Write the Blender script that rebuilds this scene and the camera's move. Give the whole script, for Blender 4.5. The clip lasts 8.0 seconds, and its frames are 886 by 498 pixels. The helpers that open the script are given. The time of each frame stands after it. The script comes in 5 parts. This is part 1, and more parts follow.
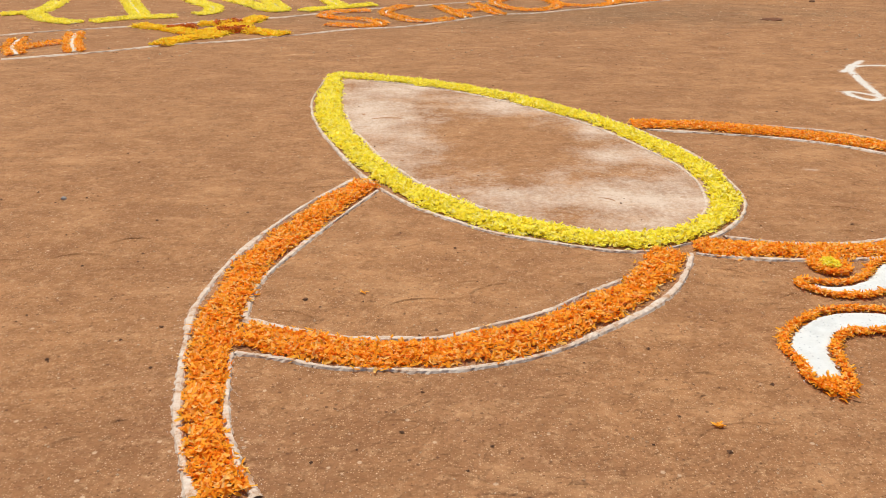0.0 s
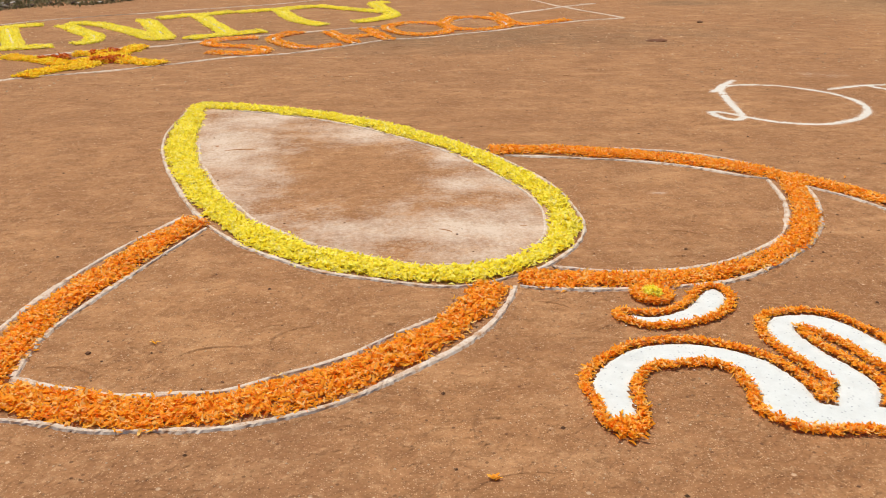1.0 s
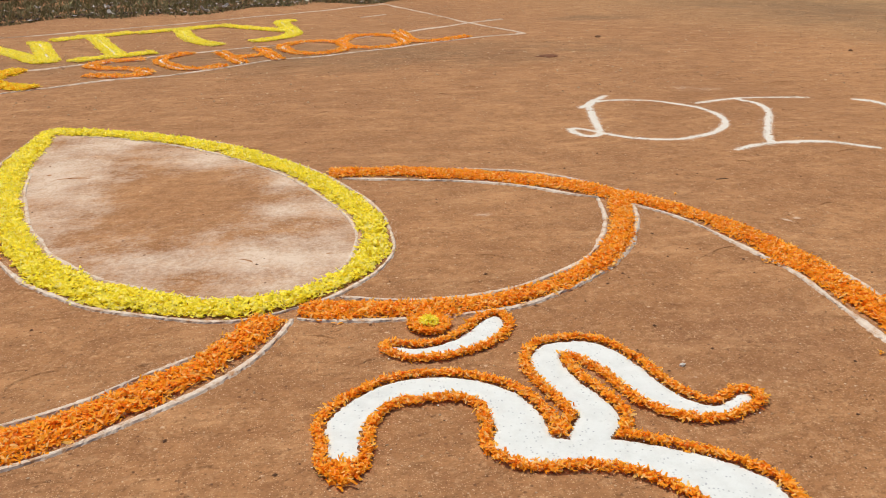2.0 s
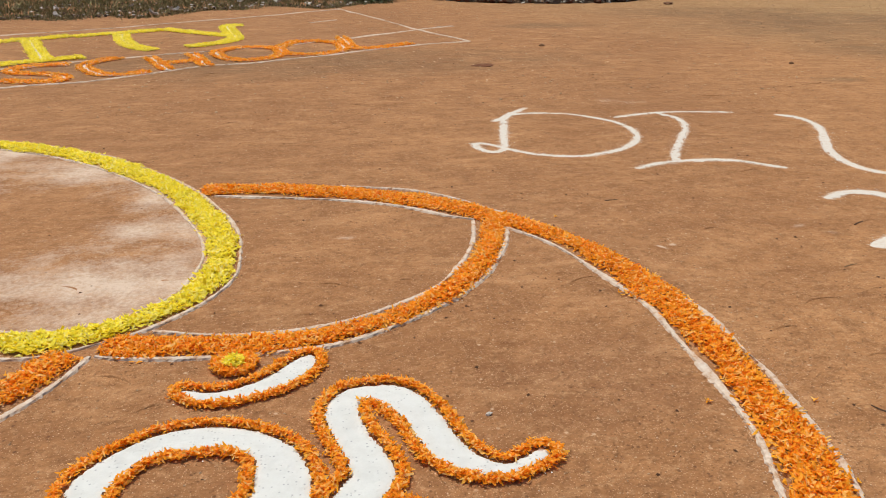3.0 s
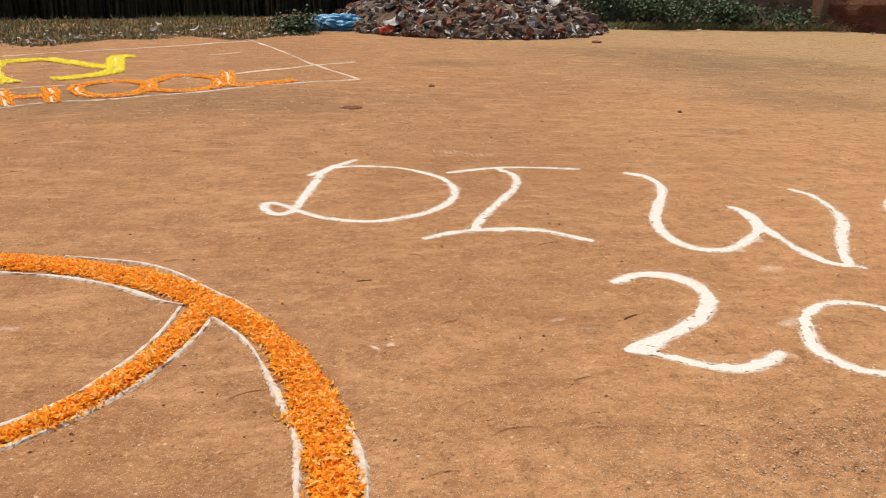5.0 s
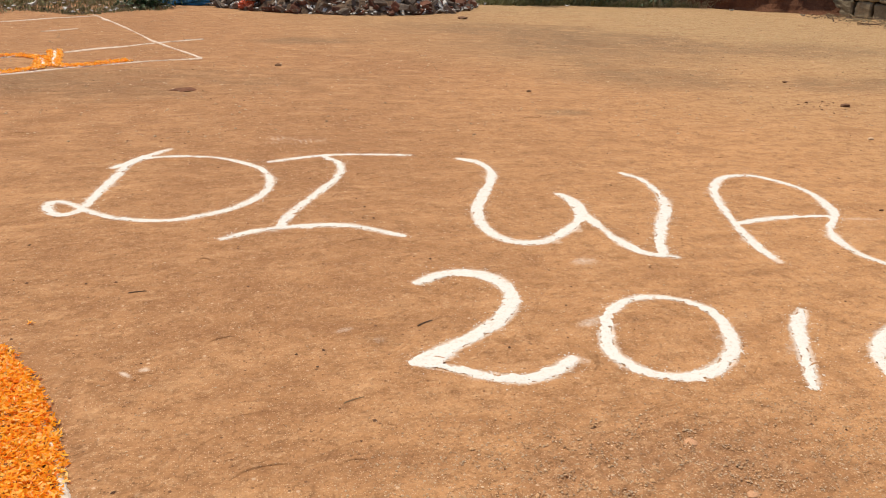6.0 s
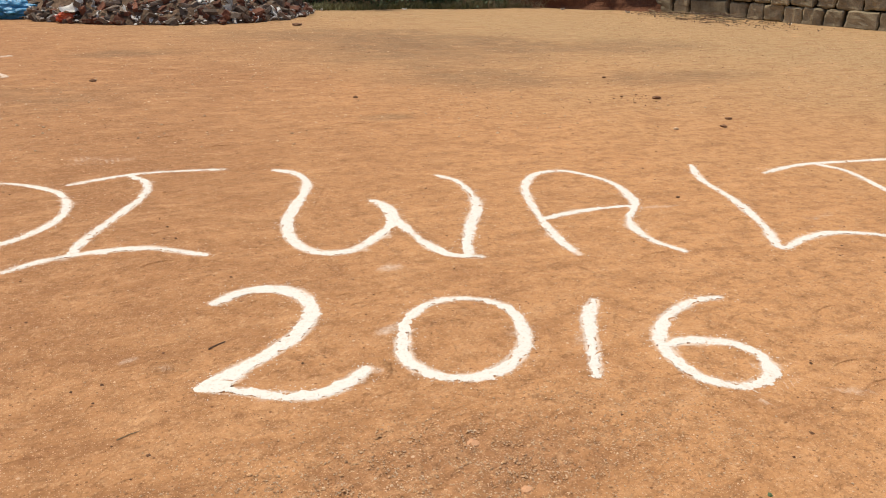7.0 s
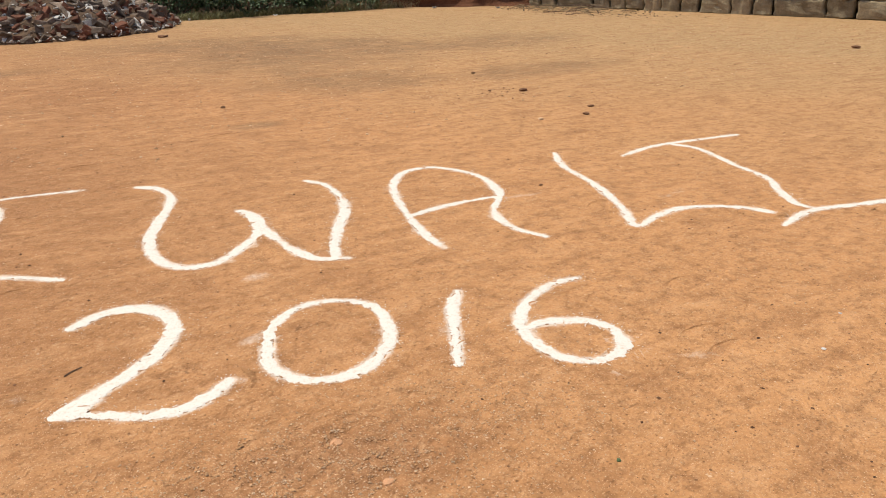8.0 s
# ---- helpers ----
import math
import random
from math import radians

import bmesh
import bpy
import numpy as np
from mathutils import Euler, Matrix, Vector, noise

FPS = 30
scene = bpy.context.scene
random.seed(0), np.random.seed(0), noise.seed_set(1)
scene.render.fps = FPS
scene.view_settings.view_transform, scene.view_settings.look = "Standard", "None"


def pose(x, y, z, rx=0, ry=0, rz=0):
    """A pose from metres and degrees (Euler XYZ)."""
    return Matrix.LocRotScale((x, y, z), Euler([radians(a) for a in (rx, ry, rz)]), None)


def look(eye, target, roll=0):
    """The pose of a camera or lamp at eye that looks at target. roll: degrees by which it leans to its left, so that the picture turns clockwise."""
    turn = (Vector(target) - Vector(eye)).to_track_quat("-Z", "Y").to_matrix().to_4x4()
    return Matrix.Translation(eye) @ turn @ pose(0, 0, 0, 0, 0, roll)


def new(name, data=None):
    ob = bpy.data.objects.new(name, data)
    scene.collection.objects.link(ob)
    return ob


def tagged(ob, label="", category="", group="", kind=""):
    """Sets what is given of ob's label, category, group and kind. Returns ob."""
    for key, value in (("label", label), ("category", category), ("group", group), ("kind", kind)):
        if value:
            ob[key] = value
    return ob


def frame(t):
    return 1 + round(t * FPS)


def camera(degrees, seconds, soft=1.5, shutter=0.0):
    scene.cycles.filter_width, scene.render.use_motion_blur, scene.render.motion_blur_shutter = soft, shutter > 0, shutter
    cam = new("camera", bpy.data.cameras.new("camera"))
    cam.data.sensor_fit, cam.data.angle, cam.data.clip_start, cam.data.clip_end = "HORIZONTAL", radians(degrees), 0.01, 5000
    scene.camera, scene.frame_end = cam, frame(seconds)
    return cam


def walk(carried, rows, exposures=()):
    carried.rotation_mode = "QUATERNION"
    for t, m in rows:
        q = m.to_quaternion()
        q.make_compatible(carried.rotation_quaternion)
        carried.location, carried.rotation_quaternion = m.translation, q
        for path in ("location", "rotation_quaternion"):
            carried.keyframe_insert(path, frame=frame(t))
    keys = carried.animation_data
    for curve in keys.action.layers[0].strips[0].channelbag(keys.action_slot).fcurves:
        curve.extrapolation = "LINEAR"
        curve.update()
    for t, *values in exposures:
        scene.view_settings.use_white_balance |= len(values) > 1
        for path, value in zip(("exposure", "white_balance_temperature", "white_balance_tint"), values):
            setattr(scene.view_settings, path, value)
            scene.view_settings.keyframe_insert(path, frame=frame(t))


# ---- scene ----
cam = camera(55.7, 8.0, soft=1.0)
PATH = [
    (0, (0.361, 0.396, 1.484), (0.356, 2.228, 0.682), -0.1),
    (0.5, (0.63, 0.44, 1.49), (0.677, 2.28, 0.707), -0.3),
    (1, (0.889, 0.564, 1.474), (1.028, 2.411, 0.72), -0.3),
    (1.5, (1.249, 0.616, 1.487), (1.458, 2.47, 0.765), -1.2),
    (1.7, (1.417, 0.602, 1.485), (1.639, 2.454, 0.764), -1.0),
    (2.8, (2.199, 0.745, 1.509), (2.461, 2.584, 0.768), -0.4),
    (3, (2.344, 0.79, 1.503), (2.607, 2.638, 0.786), -0.0),
    (3.5, (2.761, 0.861, 1.52), (3.007, 2.731, 0.854), 1.4),
    (4, (3.032, 1.008, 1.496), (3.278, 2.876, 0.827), 1.9),
    (4.2, (3.157, 1.106, 1.506), (3.43, 2.972, 0.841), 1.7),
    (5.3, (3.925, 1.372, 1.576), (4.25, 3.233, 0.92), 1.5),
    (5.5, (4.031, 1.42, 1.57), (4.392, 3.266, 0.892), 1.8),
    (6, (4.299, 1.566, 1.587), (4.844, 3.356, 0.883), 2.3),
    (6.5, (4.487, 1.559, 1.597), (5.175, 3.304, 0.902), 1.9),
    (7, (4.629, 1.49, 1.615), (5.466, 3.171, 0.928), 1.5),
    (7.5, (4.703, 1.439, 1.62), (5.678, 3.048, 0.941), 0.6),
    (8, (4.76, 1.358, 1.625), (5.806, 2.92, 0.941), -0.7),
]
EXPOSURES = [(0.0, -0.21), (1.5, -0.28), (3.0, -0.40), (3.5, -0.27), (4.0, -0.28), (5.5, -0.07), (6.5, -0.09), (7.0, -0.06), (8.0, -0.05)]
walk(cam, [(t, look(eye, target, roll)) for t, eye, target, roll in PATH], EXPOSURES)

# ---- daylight ----
SUN_ELEVATION, SUN_AZIMUTH = radians(67), radians(332)   # azimuth clockwise from +y
world = bpy.data.worlds.new("sky")
scene.world = world
world.use_nodes = True
wn = world.node_tree
sky = wn.nodes.new("ShaderNodeTexSky")
sky.sky_type, sky.sun_disc = "NISHITA", False
sky.sun_elevation, sky.sun_rotation = SUN_ELEVATION, SUN_AZIMUTH
sky.dust_density = 4.0
wn.links.new(sky.outputs[0], wn.nodes["Background"].inputs[0])
wn.nodes["Background"].inputs[1].default_value = 0.125
sun = new("sun", bpy.data.lights.new("sun", "SUN"))
sun.data.energy, sun.data.angle, sun.data.color = 3.85, radians(0.6), (1.0, 0.92, 0.745)
toward = Vector((math.sin(SUN_AZIMUTH) * math.cos(SUN_ELEVATION), math.cos(SUN_AZIMUTH) * math.cos(SUN_ELEVATION), math.sin(SUN_ELEVATION)))
sun.matrix_world = look(toward * 60, (0, 0, 0))
rng = np.random.default_rng(7)


# ---- materials ----
class Nodes:
    """A small builder for node materials."""

    def __init__(self, name):
        self.mat = bpy.data.materials.new(name)
        self.mat.use_nodes = True
        self.tree = self.mat.node_tree
        self.bsdf = self.tree.nodes["Principled BSDF"]
        self.out = self.tree.nodes["Material Output"]

    def add(self, kind, **values):
        node = self.tree.nodes.new("ShaderNode" + kind)
        for key, value in values.items():
            if key in node.inputs:
                self.feed(node.inputs[key], value)
        return node

    def feed(self, socket, value):
        if isinstance(value, bpy.types.NodeSocket):
            self.tree.links.new(value, socket)
        elif isinstance(value, tuple) and len(value) == 3 and socket.type == "RGBA":
            socket.default_value = (*value, 1)
        else:
            socket.default_value = value

    def place(self):
        return self.add("NewGeometry").outputs["Position"]

    def local(self):
        return self.add("TexCoord").outputs["Object"]

    def noise(self, where, scale, detail=4.0, rough=0.55):
        return self.add("TexNoise", Vector=where, Scale=scale, Detail=detail, Roughness=rough).outputs[0]

    def voronoi(self, where, scale):
        return self.add("TexVoronoi", Vector=where, Scale=scale).outputs

    def ramp(self, fac, *stops):
        node = self.add("ValToRGB", Fac=fac)
        ends = node.color_ramp.elements
        while len(ends) < len(stops):
            ends.new(0.5)
        for end, (at, colour) in zip(ends, stops):
            end.position, end.color = at, (*colour, 1) if isinstance(colour, tuple) else (colour, colour, colour, 1)
        return node.outputs[0]

    def mix(self, fac, a, b, how="MIX"):
        node = self.tree.nodes.new("ShaderNodeMix")
        node.data_type, node.blend_type = "RGBA", how
        self.feed(node.inputs[0], fac), self.feed(node.inputs[6], a), self.feed(node.inputs[7], b)
        return node.outputs[2]

    def calc(self, how, a, b=0.0, clamp=False):
        node = self.tree.nodes.new("ShaderNodeMath")
        node.operation, node.use_clamp = how, clamp
        self.feed(node.inputs[0], a), self.feed(node.inputs[1], b)
        return node.outputs[0]

    def bump(self, height, strength, distance, under=None):
        node = self.add("Bump", Height=height, Strength=strength, Distance=distance)
        if under:
            self.feed(node.inputs["Normal"], under)
        return node.outputs[0]

    def finish(self, colour, rough=0.8, normal=None, specular=0.3, metal=0.0):
        self.feed(self.bsdf.inputs["Base Color"], colour)
        self.feed(self.bsdf.inputs["Roughness"], rough)
        self.feed(self.bsdf.inputs["Specular IOR Level"], specular)
        self.feed(self.bsdf.inputs["Metallic"], metal)
        if normal:
            self.feed(self.bsdf.inputs["Normal"], normal)
        return self.mat

    def blob(self, where, x, y, rx, ry):
        """1 in the middle of an uneven patch of the ground, 0 outside it."""
        parts = self.add("SeparateXYZ", Vector=where).outputs
        dx = self.calc("DIVIDE", self.calc("SUBTRACT", parts[0], x), rx)
        dy = self.calc("DIVIDE", self.calc("SUBTRACT", parts[1], y), ry)
        far = self.calc("ADD", self.calc("MULTIPLY", dx, dx), self.calc("MULTIPLY", dy, dy))
        wobble = self.calc("MULTIPLY", self.noise(where, 1.3, 7.0, 0.7), 2.4)
        return self.calc("SUBTRACT", 2.05, self.calc("ADD", far, wobble), clamp=True)


def soil_material(name="red_soil", dusted=False):
    """Trodden red earth; with dusted, white powder lies on it as thick as the mesh's dusting says."""
    n = Nodes(name)
    p = n.place()
    base = n.ramp(n.noise(p, 0.45, 5.0, 0.6), (0.3, (0.33, 0.160, 0.072)), (0.7, (0.47, 0.245, 0.112)))
    base = n.mix(n.ramp(n.noise(p, 3.2, 7.0, 0.62), (0.42, 0.0), (0.60, 0.7)), base, (0.285, 0.135, 0.060))
    parts = n.add("SeparateXYZ", Vector=p).outputs
    bright = n.add("MapRange", **{"Value": n.calc("ADD", n.calc("SUBTRACT", parts[0], n.calc("MULTIPLY", parts[1], 0.42)), n.calc("MULTIPLY", n.noise(p, 0.5, 4.0), 2.0)), "From Min": 2.9, "From Max": 6.8}).outputs[0]
    base = n.mix(n.calc("MULTIPLY", bright, 0.7), base, n.mix(n.noise(p, 1.1, 7.0, 0.66), (0.45, 0.226, 0.096), (0.62, 0.333, 0.148)))
    sandy = n.mix(n.noise(p, 2.1, 6.0, 0.6), (0.315, 0.22, 0.108), (0.45, 0.31, 0.16))
    toward_wall = n.add("MapRange", **{"Value": n.calc("ADD", n.calc("ADD", parts[0], n.calc("MULTIPLY", parts[1], 0.45)), n.calc("MULTIPLY", n.noise(p, 0.35, 4.0), 6.0)), "From Min": 15.0, "From Max": 24.0})
    base = n.mix(n.calc("MULTIPLY", toward_wall.outputs[0], 0.9), base, sandy)
    for x, y, rx, ry in ((9.6, 16.4, 2.2, 0.9), (11.2, 15.0, 1.9, 1.0), (13.8, 13.5, 1.9, 0.9), (9.7, 11.0, 1.2, 0.8), (10.4, 13.8, 2.2, 1.8), (12.3, 10.3, 1.6, 0.5), (7.7, 9.0, 0.28, 0.13), (6.0, 14.5, 0.9, 0.4), (1.5, 11.0, 4.0, 1.0)):
        base = n.mix(n.calc("MULTIPLY", n.blob(p, x, y, rx * 1.35, ry * 1.5), 0.68), base, (0.155, 0.102, 0.058))
    for x, y, rx, ry in ((3.2, 3.3, 0.55, 0.45), (5.72, 3.52, 0.75, 0.36), (0.2, 2.2, 2.2, 0.8)):
        base = n.mix(n.calc("MULTIPLY", n.blob(p, x, y, rx, ry), 0.5), base, (0.235, 0.112, 0.060))
    base = n.mix(n.ramp(n.noise(p, 11.0, 8.0, 0.72), (0.36, 0.75), (0.53, 0.0)), base, (0.235, 0.112, 0.050))
    base = n.mix(n.ramp(n.noise(p, 24.0, 7.0, 0.72), (0.52, 0.0), (0.68, 0.6)), base, (0.57, 0.345, 0.185))
    base = n.mix(n.ramp(n.noise(p, 38.0, 6.0, 0.7), (0.30, 0.7), (0.44, 0.0)), base, (0.20, 0.094, 0.042))
    drawn = n.add("Mapping", Vector=p, Rotation=(0, 0, 0.2), Scale=(2.4, 6.0, 2.0)).outputs[0]
    smears = n.add("TexNoise", Vector=drawn, Scale=1.0, Detail=6.0, Roughness=0.6, Distortion=0.5).outputs[0]
    base = n.mix(n.ramp(smears, (0.34, 0.5), (0.48, 0.0)), base, (0.265, 0.125, 0.056))
    base = n.mix(n.ramp(smears, (0.55, 0.0), (0.70, 0.45)), base, (0.58, 0.33, 0.165))
    grit = n.voronoi(p, 150.0)
    base = n.mix(n.ramp(n.noise(p, 130.0, 3.0, 0.7), (0.3, 0.4), (0.5, 0.0)), base, (0.22, 0.105, 0.05))
    for scale, least, reach, tint in ((150.0, 0.62, 0.40, (0.56, 0.35, 0.20)), (85.0, 0.86, 0.26, (0.64, 0.46, 0.31)), (95.0, 0.84, 0.34, (0.15, 0.070, 0.034)), (38.0, 0.86, 0.26, (0.13, 0.062, 0.032)), (24.0, 0.90, 0.2, (0.60, 0.42, 0.28))):
        specks = n.voronoi(n.mix(0.006, p, n.add("TexNoise", Vector=p, Scale=160.0).outputs[1]), scale)
        chosen = n.calc("MULTIPLY", n.ramp(specks[0], (reach * 0.6, 1.0), (reach, 0.0)), n.ramp(n.add("SeparateColor", Color=specks[1]).outputs[0], (least, 0.0), (least + 0.05, 1.0)))
        base = n.mix(n.calc("MULTIPLY", chosen, 0.75), base, tint)
    relief = 1.0
    if dusted:
        amount = n.tree.nodes.new("ShaderNodeAttribute")
        amount.attribute_name = "dusting"
        broad, grain = n.noise(p, 3.6, 7.0, 0.66), n.noise(p, 45.0, 6.0, 0.8)
        cover = n.calc("ADD", n.calc("ADD", amount.outputs["Fac"], n.calc("MULTIPLY", n.calc("SUBTRACT", broad, 0.5), 1.7)), n.calc("MULTIPLY", n.calc("SUBTRACT", grain, 0.5), 1.3))
        cover = n.add("MapRange", **{"Value": cover, "From Min": 0.22, "From Max": 1.02, "To Max": 0.92}).outputs[0]
        cover = n.calc("MULTIPLY", cover, n.calc("MULTIPLY", amount.outputs["Fac"], 4.0, clamp=True))
        base = n.mix(cover, base, n.mix(grain, (0.62, 0.48, 0.375), (0.71, 0.61, 0.52)))
        relief = 0.6
    rolls = n.bump(n.noise(p, 2.6, 5.0, 0.6), 0.45 * relief, 0.07)
    coarse = n.bump(n.noise(p, 11.0, 6.0, 0.68), 0.65 * relief, 0.03, rolls)
    curl = n.add("TexNoise", Vector=p, Scale=3.0, Detail=4.0, Distortion=0.8).outputs[0]
    lips = n.calc("MULTIPLY", n.ramp(curl, (0.47, 0.0), (0.5, 1.0), (0.6, 0.0)), n.ramp(n.noise(p, 2.3, 3.0), (0.52, 0.0), (0.64, 1.0)))
    coarse = n.bump(lips, 0.35 * relief, 0.010, coarse)
    clumps = n.bump(n.ramp(n.noise(p, 42.0, 4.0, 0.6), (0.5, 0.0), (0.72, 1.0)), 0.6, 0.008, coarse)
    fine = n.bump(n.noise(p, 210.0, 3.0, 0.7), 0.25, 0.0025, clumps)
    return n.finish(base, 0.95, n.bump(grit[0], 0.2, 0.002, fine), 0.15)


def powder_material():
    n = Nodes("white_powder")
    p = n.place()
    c = n.ramp(n.noise(p, 30.0, 6.0, 0.7), (0.30, (0.57, 0.49, 0.42)), (0.46, (0.65, 0.62, 0.575)))
    c = n.mix(n.ramp(n.noise(p, 75.0, 6.0, 0.75), (0.36, 0.8), (0.45, 0.0)), c, (0.53, 0.39, 0.28))
    return n.finish(c, 0.95, n.bump(n.noise(p, 60.0, 6.0, 0.8), 0.3, 0.003), 0.1)


def faint_powder_material():
    n = Nodes("thin_white_powder")
    p = n.place()
    c = n.ramp(n.noise(p, 20.0, 7.0, 0.78), (0.37, (0.43, 0.25, 0.14)), (0.47, (0.58, 0.46, 0.37)), (0.62, (0.67, 0.60, 0.53)))
    return n.finish(c, 0.95, n.bump(n.noise(p, 80.0, 5.0, 0.8), 0.6, 0.005), 0.1)


def petal_material(name, *stops):
    n = Nodes(name)
    geo = n.add("NewGeometry").outputs
    c = n.ramp(geo["Random Per Island"], *stops)
    n.finish(c, 0.55, None, 0.25)
    thin, mixed = n.add("BsdfTranslucent", Color=c), n.add("MixShader", Fac=0.45)
    n.tree.links.new(n.bsdf.outputs[0], mixed.inputs[1])
    n.tree.links.new(thin.outputs[0], mixed.inputs[2])
    n.tree.links.new(mixed.outputs[0], n.out.inputs[0])
    return n.mat


def mottled(name, dark, light, scale, rough=0.85, relief=0.01, by="island", spread=0.5, specular=0.25):
    """Two-tone grain at two scales; pieces differ by object or by island."""
    n = Nodes(name)
    p = n.place()
    c = n.mix(n.ramp(n.noise(p, scale, 6.0, 0.65), (0.3, 0.0), (0.7, 1.0)), dark, light)
    c = n.mix(n.ramp(n.noise(p, scale * 9, 4.0, 0.7), (0.35, 0.5), (0.6, 0.0)), c, tuple(v * 0.55 for v in dark))
    some = n.add("NewGeometry").outputs["Random Per Island"] if by == "island" else n.add("ObjectInfo").outputs["Random"]
    c = n.mix(1.0, c, n.ramp(some, (0.0, 1.0 - spread), (1.0, 1.0)), "MULTIPLY")
    return n.finish(c, rough, n.bump(n.noise(p, scale * 5, 7.0, 0.7), 0.7, relief), specular)


def cool_powder_material():
    n = Nodes("cool_white_powder")
    p = n.place()
    c = n.ramp(n.noise(p, 18.0, 6.0, 0.7), (0.3, (0.57, 0.60, 0.605)), (0.6, (0.64, 0.675, 0.685)))
    specks = n.voronoi(p, 85.0)
    chosen = n.calc("MULTIPLY", n.ramp(specks[0], (0.18, 1.0), (0.36, 0.0)), n.ramp(n.add("SeparateColor", Color=specks[1]).outputs[0], (0.72, 0.0), (0.78, 1.0)))
    c = n.mix(n.calc("MULTIPLY", chosen, 0.85), c, (0.36, 0.39, 0.43))
    return n.finish(c, 0.9, n.bump(n.noise(p, 70.0, 5.0, 0.8), 0.35, 0.003), 0.15)


SOIL, POWDER, FAINT, DUST, COOL = soil_material(), powder_material(), faint_powder_material(), soil_material("powder_dusted_soil", True), cool_powder_material()
ORANGE = petal_material("orange_petals", (0.0, (0.80, 0.20, 0.004)), (0.14, (0.95, 0.37, 0.012)), (0.7, (0.99, 0.52, 0.04)), (1.0, (0.99, 0.72, 0.27)))
RUST = petal_material("rust_petals", (0.0, (0.42, 0.06, 0.004)), (0.6, (0.66, 0.13, 0.006)), (1.0, (0.85, 0.30, 0.02)))
YELLOW = petal_material("yellow_petals", (0.0, (0.80, 0.60, 0.02)), (0.10, (0.98, 0.85, 0.05)), (0.7, (0.99, 0.92, 0.11)), (1.0, (0.98, 0.93, 0.36)))
GOLD = petal_material("golden_petals", (0.0, (0.94, 0.42, 0.008)), (0.35, (0.96, 0.70, 0.02)), (1.0, (0.98, 0.84, 0.07)))
PEBBLE = mottled("pebbles", (0.54, 0.33, 0.18), (0.84, 0.63, 0.43), 25.0, 0.9, 0.002, spread=0.45)
DARK_BITS = mottled("dark_crumbs", (0.13, 0.062, 0.033), (0.27, 0.135, 0.07), 30.0, 0.9, 0.003)
GRANITE = mottled("rough_granite", (0.24, 0.19, 0.12), (0.50, 0.41, 0.27), 5.0, 0.9, 0.03, "object", 0.4)
JOINT = mottled("dark_joint_earth", (0.05, 0.04, 0.03), (0.10, 0.075, 0.05), 6.0, 0.95, 0.02)
MUD = mottled("brown_mud", (0.15, 0.095, 0.06), (0.30, 0.19, 0.12), 2.2, 0.95, 0.06)
MUD_RED = mottled("red_mud", (0.15, 0.060, 0.030), (0.29, 0.120, 0.060), 2.6, 0.95, 0.08)
CLOD = mottled("crumbled_soil", (0.50, 0.27, 0.125), (0.70, 0.43, 0.23), 30.0, 0.95, 0.002, spread=0.3)
RUBBLE = mottled("broken_masonry", (0.16, 0.115, 0.085), (0.46, 0.36, 0.28), 7.0, 0.92, 0.02, "object", 0.6)
BRICK = mottled("broken_brick", (0.14, 0.055, 0.034), (0.32, 0.135, 0.08), 8.0, 0.92, 0.02, "object", 0.5)
RUBBLE_FINE = mottled("fine_rubble", (0.07, 0.05, 0.035), (0.26, 0.175, 0.125), 12.0, 0.92, 0.02, "island", 0.7)
CHINA = mottled("pale_plaster", (0.52, 0.49, 0.45), (0.78, 0.76, 0.73), 9.0, 0.7, 0.01, "object", 0.2)
BLUE = mottled("blue_plastic_sheet", (0.05, 0.27, 0.52), (0.13, 0.45, 0.72), 6.0, 0.35, 0.02, "object", 0.1, 0.5)
RED = mottled("orange_red_plastic", (0.62, 0.09, 0.03), (0.80, 0.16, 0.05), 8.0, 0.4, 0.01, "object", 0.1, 0.5)
WOOD = mottled("weathered_wood", (0.10, 0.06, 0.04), (0.25, 0.155, 0.10), 9.0, 0.85, 0.01, "object", 0.3)
DRY = mottled("dry_stalks", (0.30, 0.22, 0.12), (0.50, 0.39, 0.24), 9.0, 0.85, 0.005)
GRASS = mottled("weedy_grass", (0.19, 0.19, 0.075), (0.41, 0.38, 0.175), 1.3, 0.75, 0.005, "island", 0.55)
STRAW = mottled("dry_grass", (0.33, 0.25, 0.13), (0.55, 0.44, 0.25), 1.6, 0.8, 0.005, "island", 0.5)
SHRUB = mottled("shrub_leaves", (0.050, 0.088, 0.036), (0.13, 0.19, 0.08), 3.0, 0.6, 0.005, "island", 0.5)
STEMS = mottled("dark_stems", (0.040, 0.042, 0.022), (0.11, 0.095, 0.052), 2.0, 0.85, 0.005, "island", 0.6)


# ---- builders ----
def ground_z(x, y):
    """The soil's gentle unevenness, in metres."""
    x, y = np.asarray(x, float), np.asarray(y, float)
    z = np.sin(x * 2.1 + 0.6 * np.sin(y * 1.3)) * np.sin(y * 1.7 + 0.4) * 0.005 + np.sin(x * 5.3 + y * 3.1) * 0.002 + np.sin(y * 6.1 - x * 2.2) * 0.002
    return z


def linked(name, mesh, material, parent=None, label=""):
    mesh.materials.append(material)
    ob = new(name, mesh)
    if parent is not None:
        ob.parent = parent
    return tagged(ob, label)


